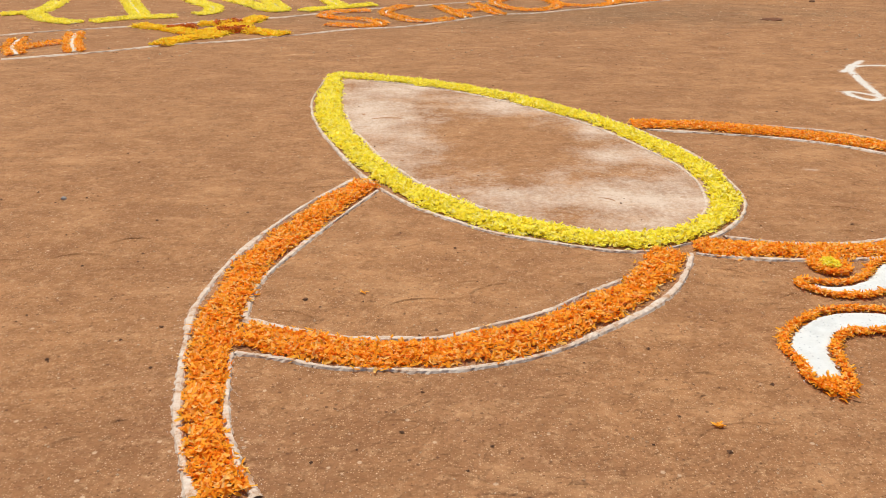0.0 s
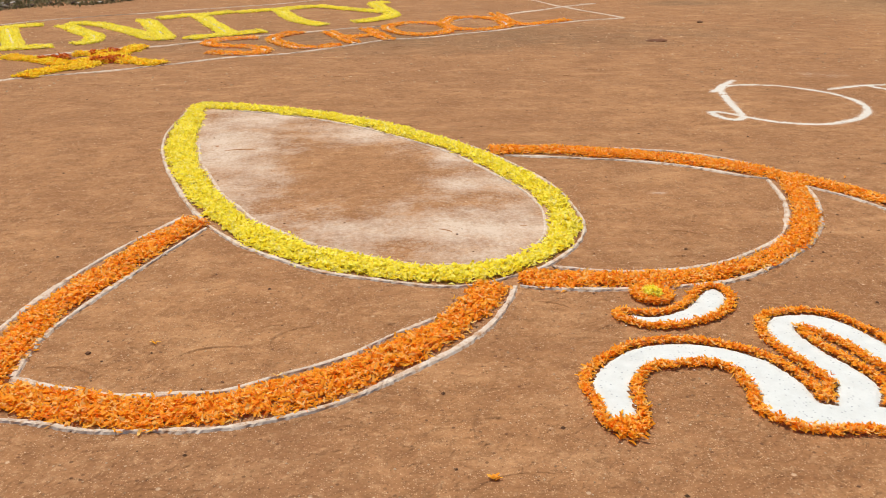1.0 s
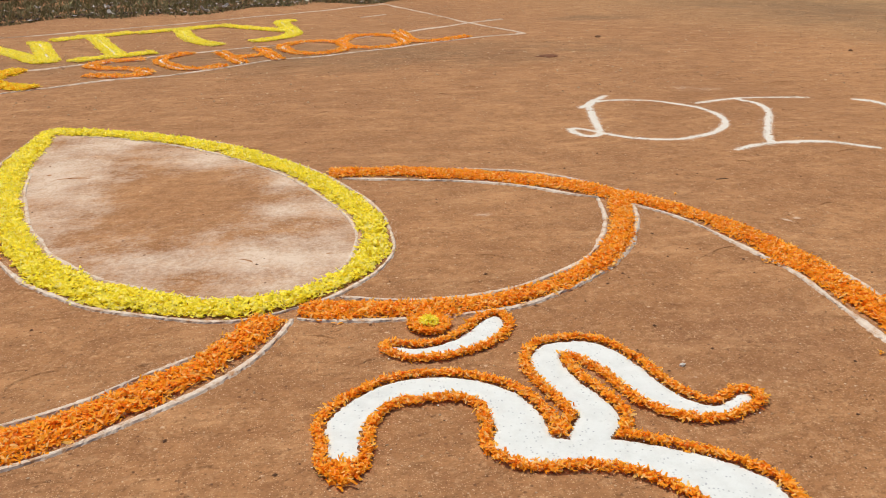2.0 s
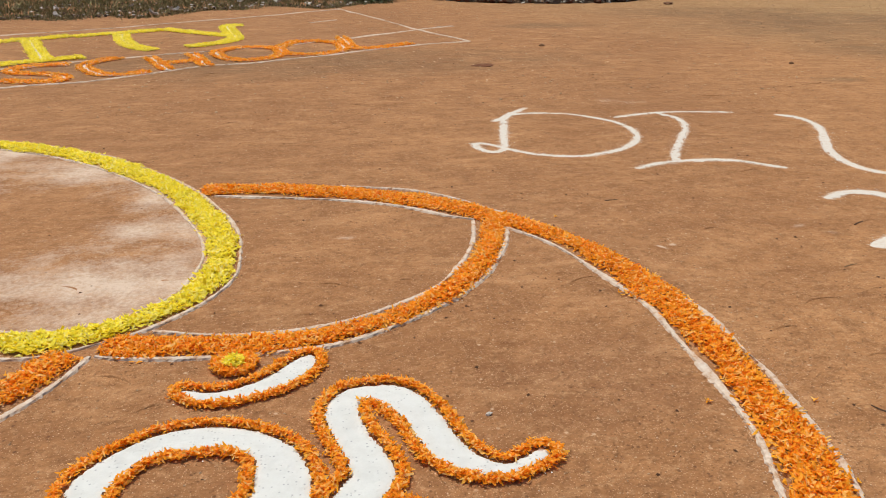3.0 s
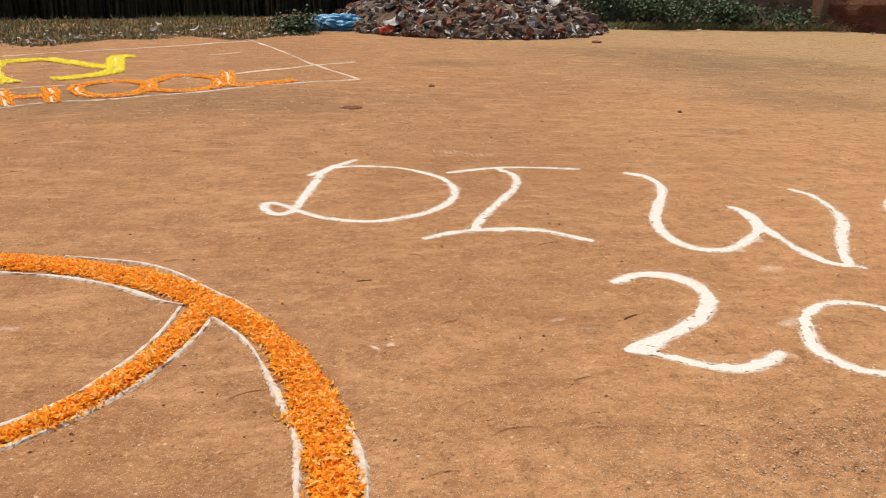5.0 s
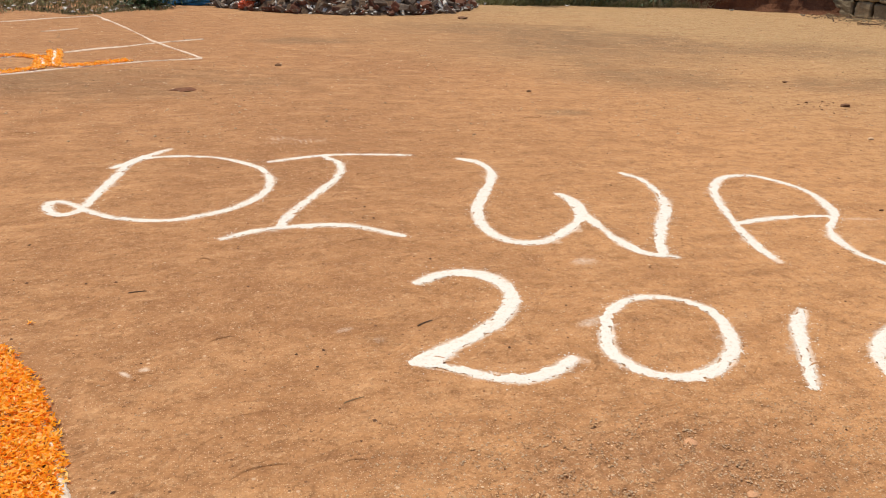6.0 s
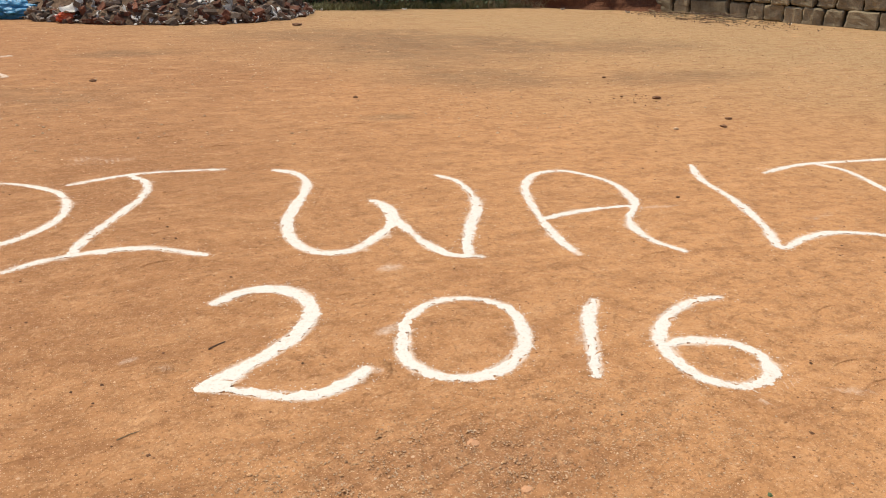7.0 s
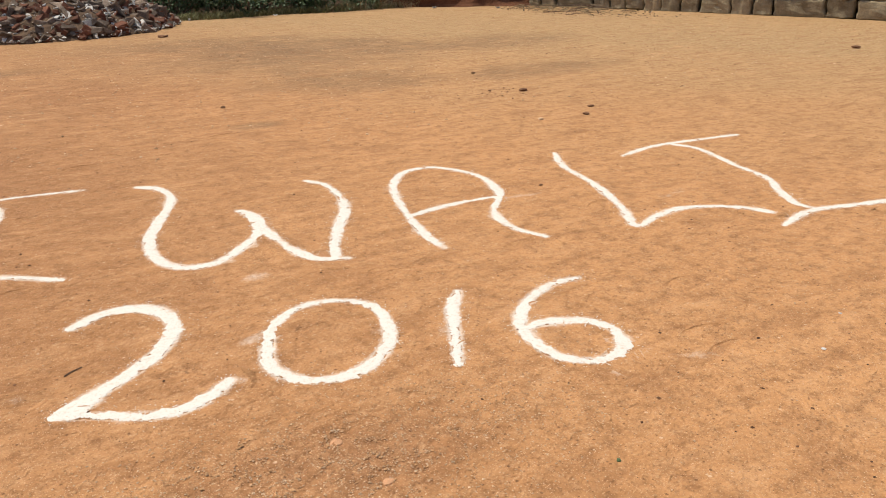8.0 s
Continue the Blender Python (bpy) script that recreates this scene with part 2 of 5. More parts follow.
def quads(name, verts, faces, material, parent=None, label="", smooth=False):
    """A mesh object from arrays: verts (n, 3), faces (m, 4) or (m, 3)."""
    verts, faces = np.asarray(verts, np.float32), np.asarray(faces, np.int32)
    mesh = bpy.data.meshes.new(name)
    mesh.vertices.add(len(verts))
    mesh.vertices.foreach_set("co", verts.ravel())
    mesh.loops.add(faces.size)
    mesh.loops.foreach_set("vertex_index", faces.ravel())
    mesh.polygons.add(len(faces))
    mesh.polygons.foreach_set("loop_start", np.arange(len(faces), dtype=np.int32) * faces.shape[1])
    mesh.polygons.foreach_set("use_smooth", np.full(len(faces), smooth))
    mesh.update(calc_edges=True)
    return linked(name, mesh, material, parent, label)


def part(name, bm, material, parent=None, label=""):
    mesh = bpy.data.meshes.new(name)
    bm.to_mesh(mesh)
    bm.free()
    return linked(name, mesh, material, parent, label)


def thing(name, label, category, group="", x=0.0, y=0.0, z=0.0, kind=""):
    ob = new(name)
    ob.location = (x, y, z)
    return tagged(ob, label, category, group, kind)


def spline(points, step):
    """A smooth curve through the points, in even steps."""
    p = np.asarray(points, float)
    p = np.vstack([2 * p[0] - p[1], p, 2 * p[-1] - p[-2]])
    if np.allclose(p[1], p[-2]):
        p[0], p[-1] = p[-3], p[2]
    u = np.linspace(0, 1, 24, endpoint=False)[:, None]
    rows = []
    for a, b, c, d in zip(p, p[1:], p[2:], p[3:]):
        rows.append(0.5 * (2 * b + (c - a) * u + (2 * a - 5 * b + 4 * c - d) * u**2 + (3 * b - a - 3 * c + d) * u**3))
    q = np.vstack(rows + [p[-2:-1]])
    s = np.r_[0, np.cumsum(np.hypot(*np.diff(q[:, :2], axis=0).T))]
    at = np.linspace(0, s[-1], max(3, int(s[-1] / step)))
    return np.stack([np.interp(at, s, column) for column in q.T], -1)


def sideways(q):
    d = np.gradient(q[:, :2], axis=0)
    d /= np.linalg.norm(d, axis=1, keepdims=True) + 1e-9
    return np.stack([-d[:, 1], d[:, 0]], -1)


def rough(n, length, seed):
    """Smooth random numbers about 0, with that many steps to a wave."""
    r = np.random.default_rng(seed)
    knots = r.normal(size=int(n / length) + 4)
    return np.interp(np.arange(n) / length, np.arange(len(knots)), knots)


def chalk_line(points, width, parent=None, material=None, seed=0, step=0.012, patchy=0.3, high=0.006, name="chalk_outline"):
    """A hand-poured line of powder: uneven width, ragged edges, low mound, loose grains beside it."""
    q = spline(points, step)
    n, side = len(q), sideways(q)
    wide = width * (0.85 + patchy * rough(n, 14, seed) * 0.8 + 0.10 * rough(n, 3, seed + 1))
    wide = np.clip(wide, width * 0.12, width * 1.6)
    shift = rough(n, 25, seed + 2) * width * 0.12
    across = np.array([-0.5, -0.3, 0.0, 0.3, 0.5])
    lift = np.array([0.0, 0.75, 1.0, 0.75, 0.0])
    r = np.random.default_rng(seed + 3)
    offs = wide[:, None] * across + shift[:, None]
    offs[:, [0, 4]] += r.normal(size=(n, 2)) * width * 0.09
    offs[:, 1:4] += r.normal(size=(n, 3)) * width * 0.03
    xy = q[:, None, :2] + side[:, None] * offs[..., None]
    z = ground_z(xy[..., 0], xy[..., 1]) + lift * high * (0.7 + 0.5 * r.random((n, 5))) + np.where(lift > 0, 0.003, -0.001)
    verts = np.concatenate([xy, z[..., None]], -1).reshape(-1, 3)
    i = np.arange(n - 1)[:, None] * 5 + np.arange(4)
    faces = np.stack([i, i + 1, i + 6, i + 5], -1).reshape(-1, 4)
    many = int(n * step * 500 * min(1.0, width / 0.03))
    k = r.integers(0, n, many)
    off = r.normal(size=many) * width * 0.62
    grain = q[k, :2] + side[k] * off[:, None] + r.normal(size=(many, 2)) * 0.008
    size = 0.0008 + 0.0018 * r.random(many) ** 2
    turn = r.random(many) * 6.28
    tri = np.stack([np.stack([np.cos(turn + a), np.sin(turn + a)], -1) for a in (0, 1.6, 3.1, 4.7)], 1) * size[:, None, None]
    gxy = grain[:, None] + tri
    gz = ground_z(gxy[..., 0], gxy[..., 1]) + 0.004 + r.random((many, 4)) * 0.002
    gv = np.concatenate([gxy, gz[..., None]], -1).reshape(-1, 3)
    gf = np.arange(many * 4).reshape(-1, 4) + len(verts)
    return quads(name, np.vstack([verts, gv]), np.vstack([faces, gf]), material or POWDER, parent)


def distance(x, y, curves):
    """From each place to the nearest stroke's edge; negative inside. Curves of x, y, width."""
    best = np.full(x.shape, 1e9)
    for q in curves:
        for a, b in zip(q, q[1:]):
            d = b[:2] - a[:2]
            u = np.clip(((x - a[0]) * d[0] + (y - a[1]) * d[1]) / (d @ d + 1e-12), 0, 1)
            far = np.hypot(x - a[0] - u * d[0], y - a[1] - u * d[1]) - 0.5 * (a[2] + u * (b[2] - a[2]))
            np.minimum(best, far, out=best)
    return best


def smooth_field(shape, cells, seed):
    """A smooth random field over a grid."""
    r = np.random.default_rng(seed)
    small = r.normal(size=(int(shape[0] / cells) + 3, int(shape[1] / cells) + 3))
    gx, gy = np.arange(shape[0]) / cells, np.arange(shape[1]) / cells
    ix, iy = gx.astype(int), gy.astype(int)
    fx, fy = (gx - ix)[:, None], (gy - iy)[None]
    return (small[np.ix_(ix, iy)] * (1 - fx) + small[np.ix_(ix + 1, iy)] * fx) * (1 - fy) + (small[np.ix_(ix, iy + 1)] * (1 - fx) + small[np.ix_(ix + 1, iy + 1)] * fx) * fy


def powder_fill(name, curves, parent=None, material=None, cell=0.008, ragged=0.006, high=0.012, seed=1, label=""):
    """Strokes of poured powder that run into one another, as one low uneven mound with grains round it."""
    curves = [spline(c, 0.03) for c in curves]
    low, top = np.min([c[:, :2].min(0) for c in curves], 0) - 0.15, np.max([c[:, :2].max(0) for c in curves], 0) + 0.15
    x, y = np.meshgrid(np.arange(low[0], top[0], cell), np.arange(low[1], top[1], cell), indexing="ij")
    r = np.random.default_rng(seed)
    x, y = x + (r.random(x.shape) - 0.5) * cell * 0.7, y + (r.random(x.shape) - 0.5) * cell * 0.7
    far = distance(x, y, curves) + ragged * (smooth_field(x.shape, 2.2, seed) * 0.6 + smooth_field(x.shape, 7, seed + 1) * 0.7)
    inside = far < 0
    keep = inside[:-1, :-1] & inside[1:, :-1] & inside[1:, 1:] & inside[:-1, 1:]
    z = ground_z(x, y) + 0.001 + 0.002 * np.clip(-far / 0.012, 0, 1) + np.clip(-far / 0.02, 0, 1) * high * (0.75 + 0.25 * smooth_field(x.shape, 4, seed + 2)) + r.random(x.shape) * 0.0007
    number = np.arange(x.size).reshape(x.shape)
    faces = np.stack([number[:-1, :-1], number[1:, :-1], number[1:, 1:], number[:-1, 1:]], -1)[keep]
    used, faces = np.unique(faces, return_inverse=True)
    verts = np.stack([x, y, z], -1).reshape(-1, 3)[used]
    faces = faces.reshape(-1, 4)
    loose = (far > -0.004) & (r.random(x.shape) < 0.32 * np.exp(-np.clip(far, 0, 1) / 0.014))
    gx, gy = x[loose], y[loose]
    turn, size = r.random(gx.size) * 6.28, 0.0012 + 0.0028 * r.random(gx.size)
    gxy = np.stack([gx, gy], -1)[:, None] + np.stack([np.stack([np.cos(turn + a), np.sin(turn + a)], -1) for a in (0, 1.5, 3.0, 4.6)], 1) * size[:, None, None]
    gz = ground_z(gxy[..., 0], gxy[..., 1]) + 0.004 + r.random(gxy.shape[:2]) * 0.002
    gv = np.concatenate([gxy, gz[..., None]], -1).reshape(-1, 3)
    gf = np.arange(len(gv)).reshape(-1, 4) + len(verts)
    return quads(name, np.vstack([verts, gv]), np.vstack([faces, gf]), material or POWDER, parent, label)


def scatter_petals(name, x, y, z, material, parent=None, length=0.026, seed=0, label="", steep=0.28):
    """Loose flower petals, each a small curved blade, heaped at the given places."""
    r = np.random.default_rng(seed)
    n = len(x)
    L, W = length * (0.65 + 0.7 * r.random(n)), length * 0.34 * (0.6 + 0.8 * r.random(n))
    bend = (r.random(n) - 0.4) * 1.3 * L * 0.5
    u = np.array([-0.5, -0.5, 0, 0, 0.5, 0.5])
    v = np.array([-0.2, 0.2, -0.5, 0.5, -0.32, 0.32])
    arch = np.array([1, 1, 0, 0, 1, 1])
    local = np.stack([u * L[:, None], v * W[:, None], arch * bend[:, None]], -1)
    yaw, pitch, roll = r.random(n) * 6.2832, r.normal(size=n) * steep, r.normal(size=n) * 0.45
    cy, sy, cp, sp, cr, sr = np.cos(yaw), np.sin(yaw), np.cos(pitch), np.sin(pitch), np.cos(roll), np.sin(roll)
    a, b, c = local[..., 0], local[..., 1], local[..., 2]
    b, c = b * cr[:, None] - c * sr[:, None], b * sr[:, None] + c * cr[:, None]
    a, c = a * cp[:, None] - c * sp[:, None], a * sp[:, None] + c * cp[:, None]
    a, b = a * cy[:, None] - b * sy[:, None], a * sy[:, None] + b * cy[:, None]
    verts = np.stack([a + x[:, None], b + y[:, None], np.maximum(c, -0.006) + z[:, None]], -1)
    base = np.arange(n)[:, None] * 6
    faces = np.concatenate([base + [0, 2, 3, 1], base + [2, 4, 5, 3]], 0)
    ob = quads(name, verts.reshape(-1, 3), faces, material, parent, label)
    return tagged(ob, kind="stuff")


def petal_band(name, points, material, parent, density, seed, length=0.027, high=0.022, spill=0.10):
    """A band of heaped petals along a curve of x, y, width, thin and ragged at its edges."""
    q = spline(points, 0.02)
    r = np.random.default_rng(seed)
    side = sideways(q)
    n = len(q)
    left, right = 1 + 0.15 * rough(n, 5, seed + 5), 1 + 0.15 * rough(n, 5, seed + 6)
    cum = np.r_[0, np.cumsum(q[:, 2])]
    many = int(density * cum[-1] * 0.02)
    k = np.clip(np.searchsorted(cum, r.random(many) * cum[-1]) - 1, 0, n - 1)
    off = r.random(many) * 2 - 1
    out = r.random(many) < spill
    off[out] *= 1 + 0.35 * r.random(out.sum())
    edge = np.where(off > 0, left[k], right[k])
    at = q[k, :2] + side[k] * (off * 0.5 * edge * q[k, 2])[:, None] + r.normal(size=(many, 2)) * 0.010
    heap = np.clip(1.25 - np.abs(off) ** 2.5 * 1.1, 0.1, 1) * high * (0.8 + 0.35 * rough(n, 5, seed + 7)[k] * 0.5)
    z = ground_z(at[:, 0], at[:, 1]) + 0.006 + np.maximum(heap, 0.003) * r.random(many)
    return scatter_petals(name, at[:, 0], at[:, 1], z, material, parent, length, seed + 9)


# ---- ground ----
def build_ground():
    far = np.array([3, 7, 15, 35, 90, 250, 700, 2000.0])
    xs = np.r_[-7 - far[::-1], np.arange(-7, 26.01, 0.1), 26 + far]
    ys = np.r_[-3 - far[::-1], np.arange(-3, 27.01, 0.1), 27 + far]
    x, y = np.meshgrid(xs, ys, indexing="ij")
    z = ground_z(x, y)
    number = np.arange(x.size).reshape(x.shape)
    faces = np.stack([number[:-1, :-1], number[1:, :-1], number[1:, 1:], number[:-1, 1:]], -1).reshape(-1, 4)
    ob = quads("ground", np.stack([x, y, z], -1).reshape(-1, 3), faces, SOIL, smooth=True)
    tagged(ob, "bare trodden reddish-brown soil yard with fine grit", "ground", kind="structure")


build_ground()

# ---- flower drawing on the soil ----
LAMP = "parts of the flower-petal lamp drawing"


def outlined_band(label, band, lines, material, seed, density=21000, width=0.034):
    ob = thing("flower_band", label, "flower band", LAMP)
    petal_band("petals", band, material, ob, density, seed)
    for k, line in enumerate(lines):
        chalk_line(line, width, ob, FAINT, seed + 20 * k + 3)
    return ob


LEAF = [(-0.55, 7.36, 0.10), (-0.51, 6.68, 0.19), (-0.45, 6.16, 0.19), (-0.35, 5.75, 0.17), (-0.22, 5.38, 0.16), (-0.10, 5.06, 0.16), (0.03, 4.80, 0.17), (0.14, 4.58, 0.17), (0.31, 4.36, 0.19), (0.49, 4.18, 0.18), (0.65, 4.06, 0.20), (0.99, 3.89, 0.16), (1.14, 3.86, 0.19), (1.27, 3.86, 0.17), (1.41, 3.91, 0.14), (1.52, 3.97, 0.13), (1.63, 4.08, 0.12), (1.74, 4.26, 0.13), (1.80, 4.48, 0.15), (1.81, 4.71, 0.14), (1.78, 4.98, 0.15), (1.69, 5.27, 0.16), (1.57, 5.56, 0.16), (1.42, 5.85, 0.16), (1.24, 6.13, 0.16), (1.02, 6.42, 0.16), (0.76, 6.70, 0.17), (0.47, 6.94, 0.17), (0.15, 7.14, 0.17), (-0.22, 7.29, 0.17), (-0.41, 7.34, 0.18)]


def build_leaf():
    ob = thing("flower_leaf", "pointed flame outline of yellow marigold petals on dusted soil", "flower band", LAMP)
    petal_band("petals", [(x, y, w * 0.88) for x, y, w in LEAF + LEAF[:1]], YELLOW, ob, 15500, 11, 0.034)
    q = np.array(LEAF)
    side = sideways(np.vstack([q[-1:], q, q[:1]]))[1:-1]
    for sign, gap, seed in ((1, 0.022, 31), (-1, 0.022, 47)):
        line = q[:, :2] + sign * side * (q[:, 2] / 2 + gap)[:, None]
        line = line[2:-1] if sign > 0 else line
        chalk_line(line, 0.028, ob, FAINT, seed)
    return ob


build_leaf()
outlined_band("long curved band of orange marigold petals between chalk lines", [(-0.07, 4.63, 0.15), (-0.22, 4.29, 0.15), (-0.35, 3.92, 0.15), (-0.45, 3.58, 0.13), (-0.47, 3.26, 0.14), (-0.46, 2.99, 0.14), (-0.42, 2.77, 0.12), (-0.39, 2.57, 0.11), (-0.34, 2.41, 0.10), (-0.27, 2.25, 0.11), (-0.22, 2.15, 0.12)], ([(-0.14, 4.73), (-0.34, 4.34), (-0.47, 3.99), (-0.56, 3.64), (-0.58, 3.35), (-0.58, 3.12), (-0.54, 2.89), (-0.49, 2.67), (-0.44, 2.48), (-0.37, 2.30), (-0.30, 2.15)], [(0.01, 4.54), (-0.15, 4.17), (-0.27, 3.89), (-0.36, 3.56), (-0.39, 3.35), (-0.38, 3.13)], [(-0.37, 2.89), (-0.34, 2.70), (-0.30, 2.51), (-0.23, 2.32), (-0.13, 2.15)]), ORANGE, 101)
outlined_band("curved orange marigold petal band joining the yellow flame", [(-0.36, 3.01, 0.14), (-0.22, 2.95, 0.15), (-0.05, 2.91, 0.17), (0.10, 2.88, 0.17), (0.27, 2.89, 0.16), (0.43, 2.92, 0.16), (0.60, 2.98, 0.16), (0.79, 3.09, 0.15), (0.98, 3.23, 0.14), (1.16, 3.42, 0.13), (1.34, 3.73, 0.14)], ([(-0.38, 3.12), (-0.23, 3.06), (-0.01, 2.99), (0.19, 2.99), (0.35, 3.00), (0.51, 3.08), (0.73, 3.19), (0.92, 3.35), (1.11, 3.50), (1.21, 3.64), (1.25, 3.73)], [(-0.36, 2.88), (-0.19, 2.84), (-0.03, 2.79), (0.20, 2.79), (0.36, 2.79), (0.54, 2.83), (0.72, 2.90), (0.91, 3.03), (1.11, 3.19), (1.28, 3.40), (1.38, 3.58), (1.43, 3.72)]), ORANGE, 201)
outlined_band("large sweeping arc of orange marigold petals with chalk edges", [(1.61, 5.82, 0.17), (1.86, 5.82, 0.15), (2.16, 5.76, 0.17), (2.47, 5.66, 0.18), (2.76, 5.51, 0.17), (3.01, 5.33, 0.17), (3.21, 5.13, 0.13), (3.36, 4.96, 0.14), (3.48, 4.78, 0.12), (3.59, 4.56, 0.12), (3.67, 4.33, 0.14), (3.72, 4.08, 0.15), (3.76, 3.82, 0.15), (3.78, 3.58, 0.14), (3.78, 3.38, 0.14), (3.77, 3.20, 0.14), (3.77, 3.03, 0.15), (3.75, 2.86, 0.16), (3.72, 2.70, 0.16), (3.69, 2.59, 0.16), (3.65, 2.47, 0.16)], ([(2.42, 5.83), (2.83, 5.68), (3.09, 5.46), (3.24, 5.25), (3.40, 5.04), (3.51, 4.84), (3.75, 4.22), (3.83, 3.93), (3.87, 3.73), (3.88, 3.44), (3.89, 3.26), (3.87, 3.04), (3.85, 2.88), (3.83, 2.72), (3.80, 2.62), (3.75, 2.47)], [(1.67, 5.70), (2.11, 5.62), (2.44, 5.53), (2.76, 5.36), (3.00, 5.16), (3.13, 5.08)], [(3.28, 4.91), (3.45, 4.64), (3.56, 4.29), (3.62, 4.07), (3.66, 3.85), (3.66, 3.58), (3.67, 3.34), (3.67, 3.15), (3.65, 2.91), (3.60, 2.70), (3.56, 2.55), (3.53, 2.44)]), ORANGE, 301)
outlined_band("short curved orange petal band below the yellow flame", [(1.47, 3.79, 0.09), (1.57, 3.78, 0.17), (1.76, 3.76, 0.13), (2.02, 3.74, 0.13), (2.28, 3.78, 0.11), (2.49, 3.85, 0.10), (2.67, 3.97, 0.10), (2.86, 4.14, 0.10), (3.01, 4.37, 0.11), (3.14, 4.67, 0.10), (3.22, 5.01, 0.13)], ([(1.63, 3.89), (1.66, 3.89), (1.90, 3.84), (2.15, 3.85), (2.38, 3.91), (2.59, 4.03), (2.78, 4.18), (2.94, 4.42), (3.06, 4.73), (3.12, 5.06)], [(1.45, 3.72), (1.55, 3.69), (1.79, 3.66), (2.06, 3.67), (2.33, 3.71), (2.54, 3.81), (2.75, 3.96), (2.95, 4.17), (3.12, 4.44), (3.23, 4.72), (3.27, 4.92)]), ORANGE, 401)


def inside_of(x, y, loop):
    """Which places lie inside a closed outline."""
    hit = np.zeros(x.shape, bool)
    for (ax, ay), (bx, by) in zip(loop, np.roll(loop, -1, 0)):
        cross = (ay > y) != (by > y)
        hit ^= cross & (x < (bx - ax) * (y - ay) / (by - ay + 1e-12) + ax)
    return hit


def dust_sheet(name, x, y, keep, amount, label, lift=0.0025):
    number = np.arange(x.size).reshape(x.shape)
    ok = keep[:-1, :-1] & keep[1:, :-1] & keep[1:, 1:] & keep[:-1, 1:]
    faces = np.stack([number[:-1, :-1], number[1:, :-1], number[1:, 1:], number[:-1, 1:]], -1)[ok]
    used, faces = np.unique(faces, return_inverse=True)
    z = ground_z(x, y) + lift
    inner = np.zeros(x.shape, bool)
    inner[1:-1, 1:-1] = keep[1:-1, 1:-1] & keep[:-2, 1:-1] & keep[2:, 1:-1] & keep[1:-1, :-2] & keep[1:-1, 2:]
    z = np.where(inner, z, ground_z(x, y) - 0.002)
    ob = quads(name, np.stack([x, y, z], -1).reshape(-1, 3)[used], faces.reshape(-1, 4), DUST, smooth=True)
    ob.data.attributes.new("dusting", "FLOAT", "POINT").data.foreach_set("value", amount.ravel()[used].astype(np.float32))
    return tagged(ob, label, "powder" if label else "", kind="stuff")


def build_leaf_dust():
    q = spline(LEAF + LEAF[:1], 0.05)
    x, y = np.meshgrid(np.arange(-0.7, 2.0, 0.03), np.arange(3.7, 7.8, 0.03), indexing="ij")
    far = -distance(x, y, [q[::2]])
    keep = inside_of(x, y, q[:-1, :2])
    edge = np.exp(-np.clip(-far, 0, 2) / 0.20)
    amount = 0.33 + 0.20 * edge
    for bx, by, rx, ry, much in ((1.45, 4.42, 0.30, 0.25, 0.45), (0.95, 4.45, 0.45, 0.16, 0.35), (-0.12, 6.3, 0.25, 0.8, 0.42), (0.2, 7.0, 0.25, 0.15, 0.45), (0.75, 6.35, 0.22, 0.18, 0.5), (1.28, 5.2, 0.16, 0.14, 0.55), (1.3, 5.75, 0.10, 0.18, 0.4), (0.2, 5.4, 0.2, 0.35, 0.25)):
        amount += much * np.exp(-((x - bx) / rx) ** 2 - ((y - by) / ry) ** 2)
    amount -= 0.40 * np.exp(-((x - 0.75) / 0.45) ** 2 - ((y - 5.45) / 0.55) ** 2)
    dust_sheet("powder_dust", x, y, keep, np.clip(amount, 0, 1), "smeared white powder dust inside the yellow flame outline")


build_leaf_dust()


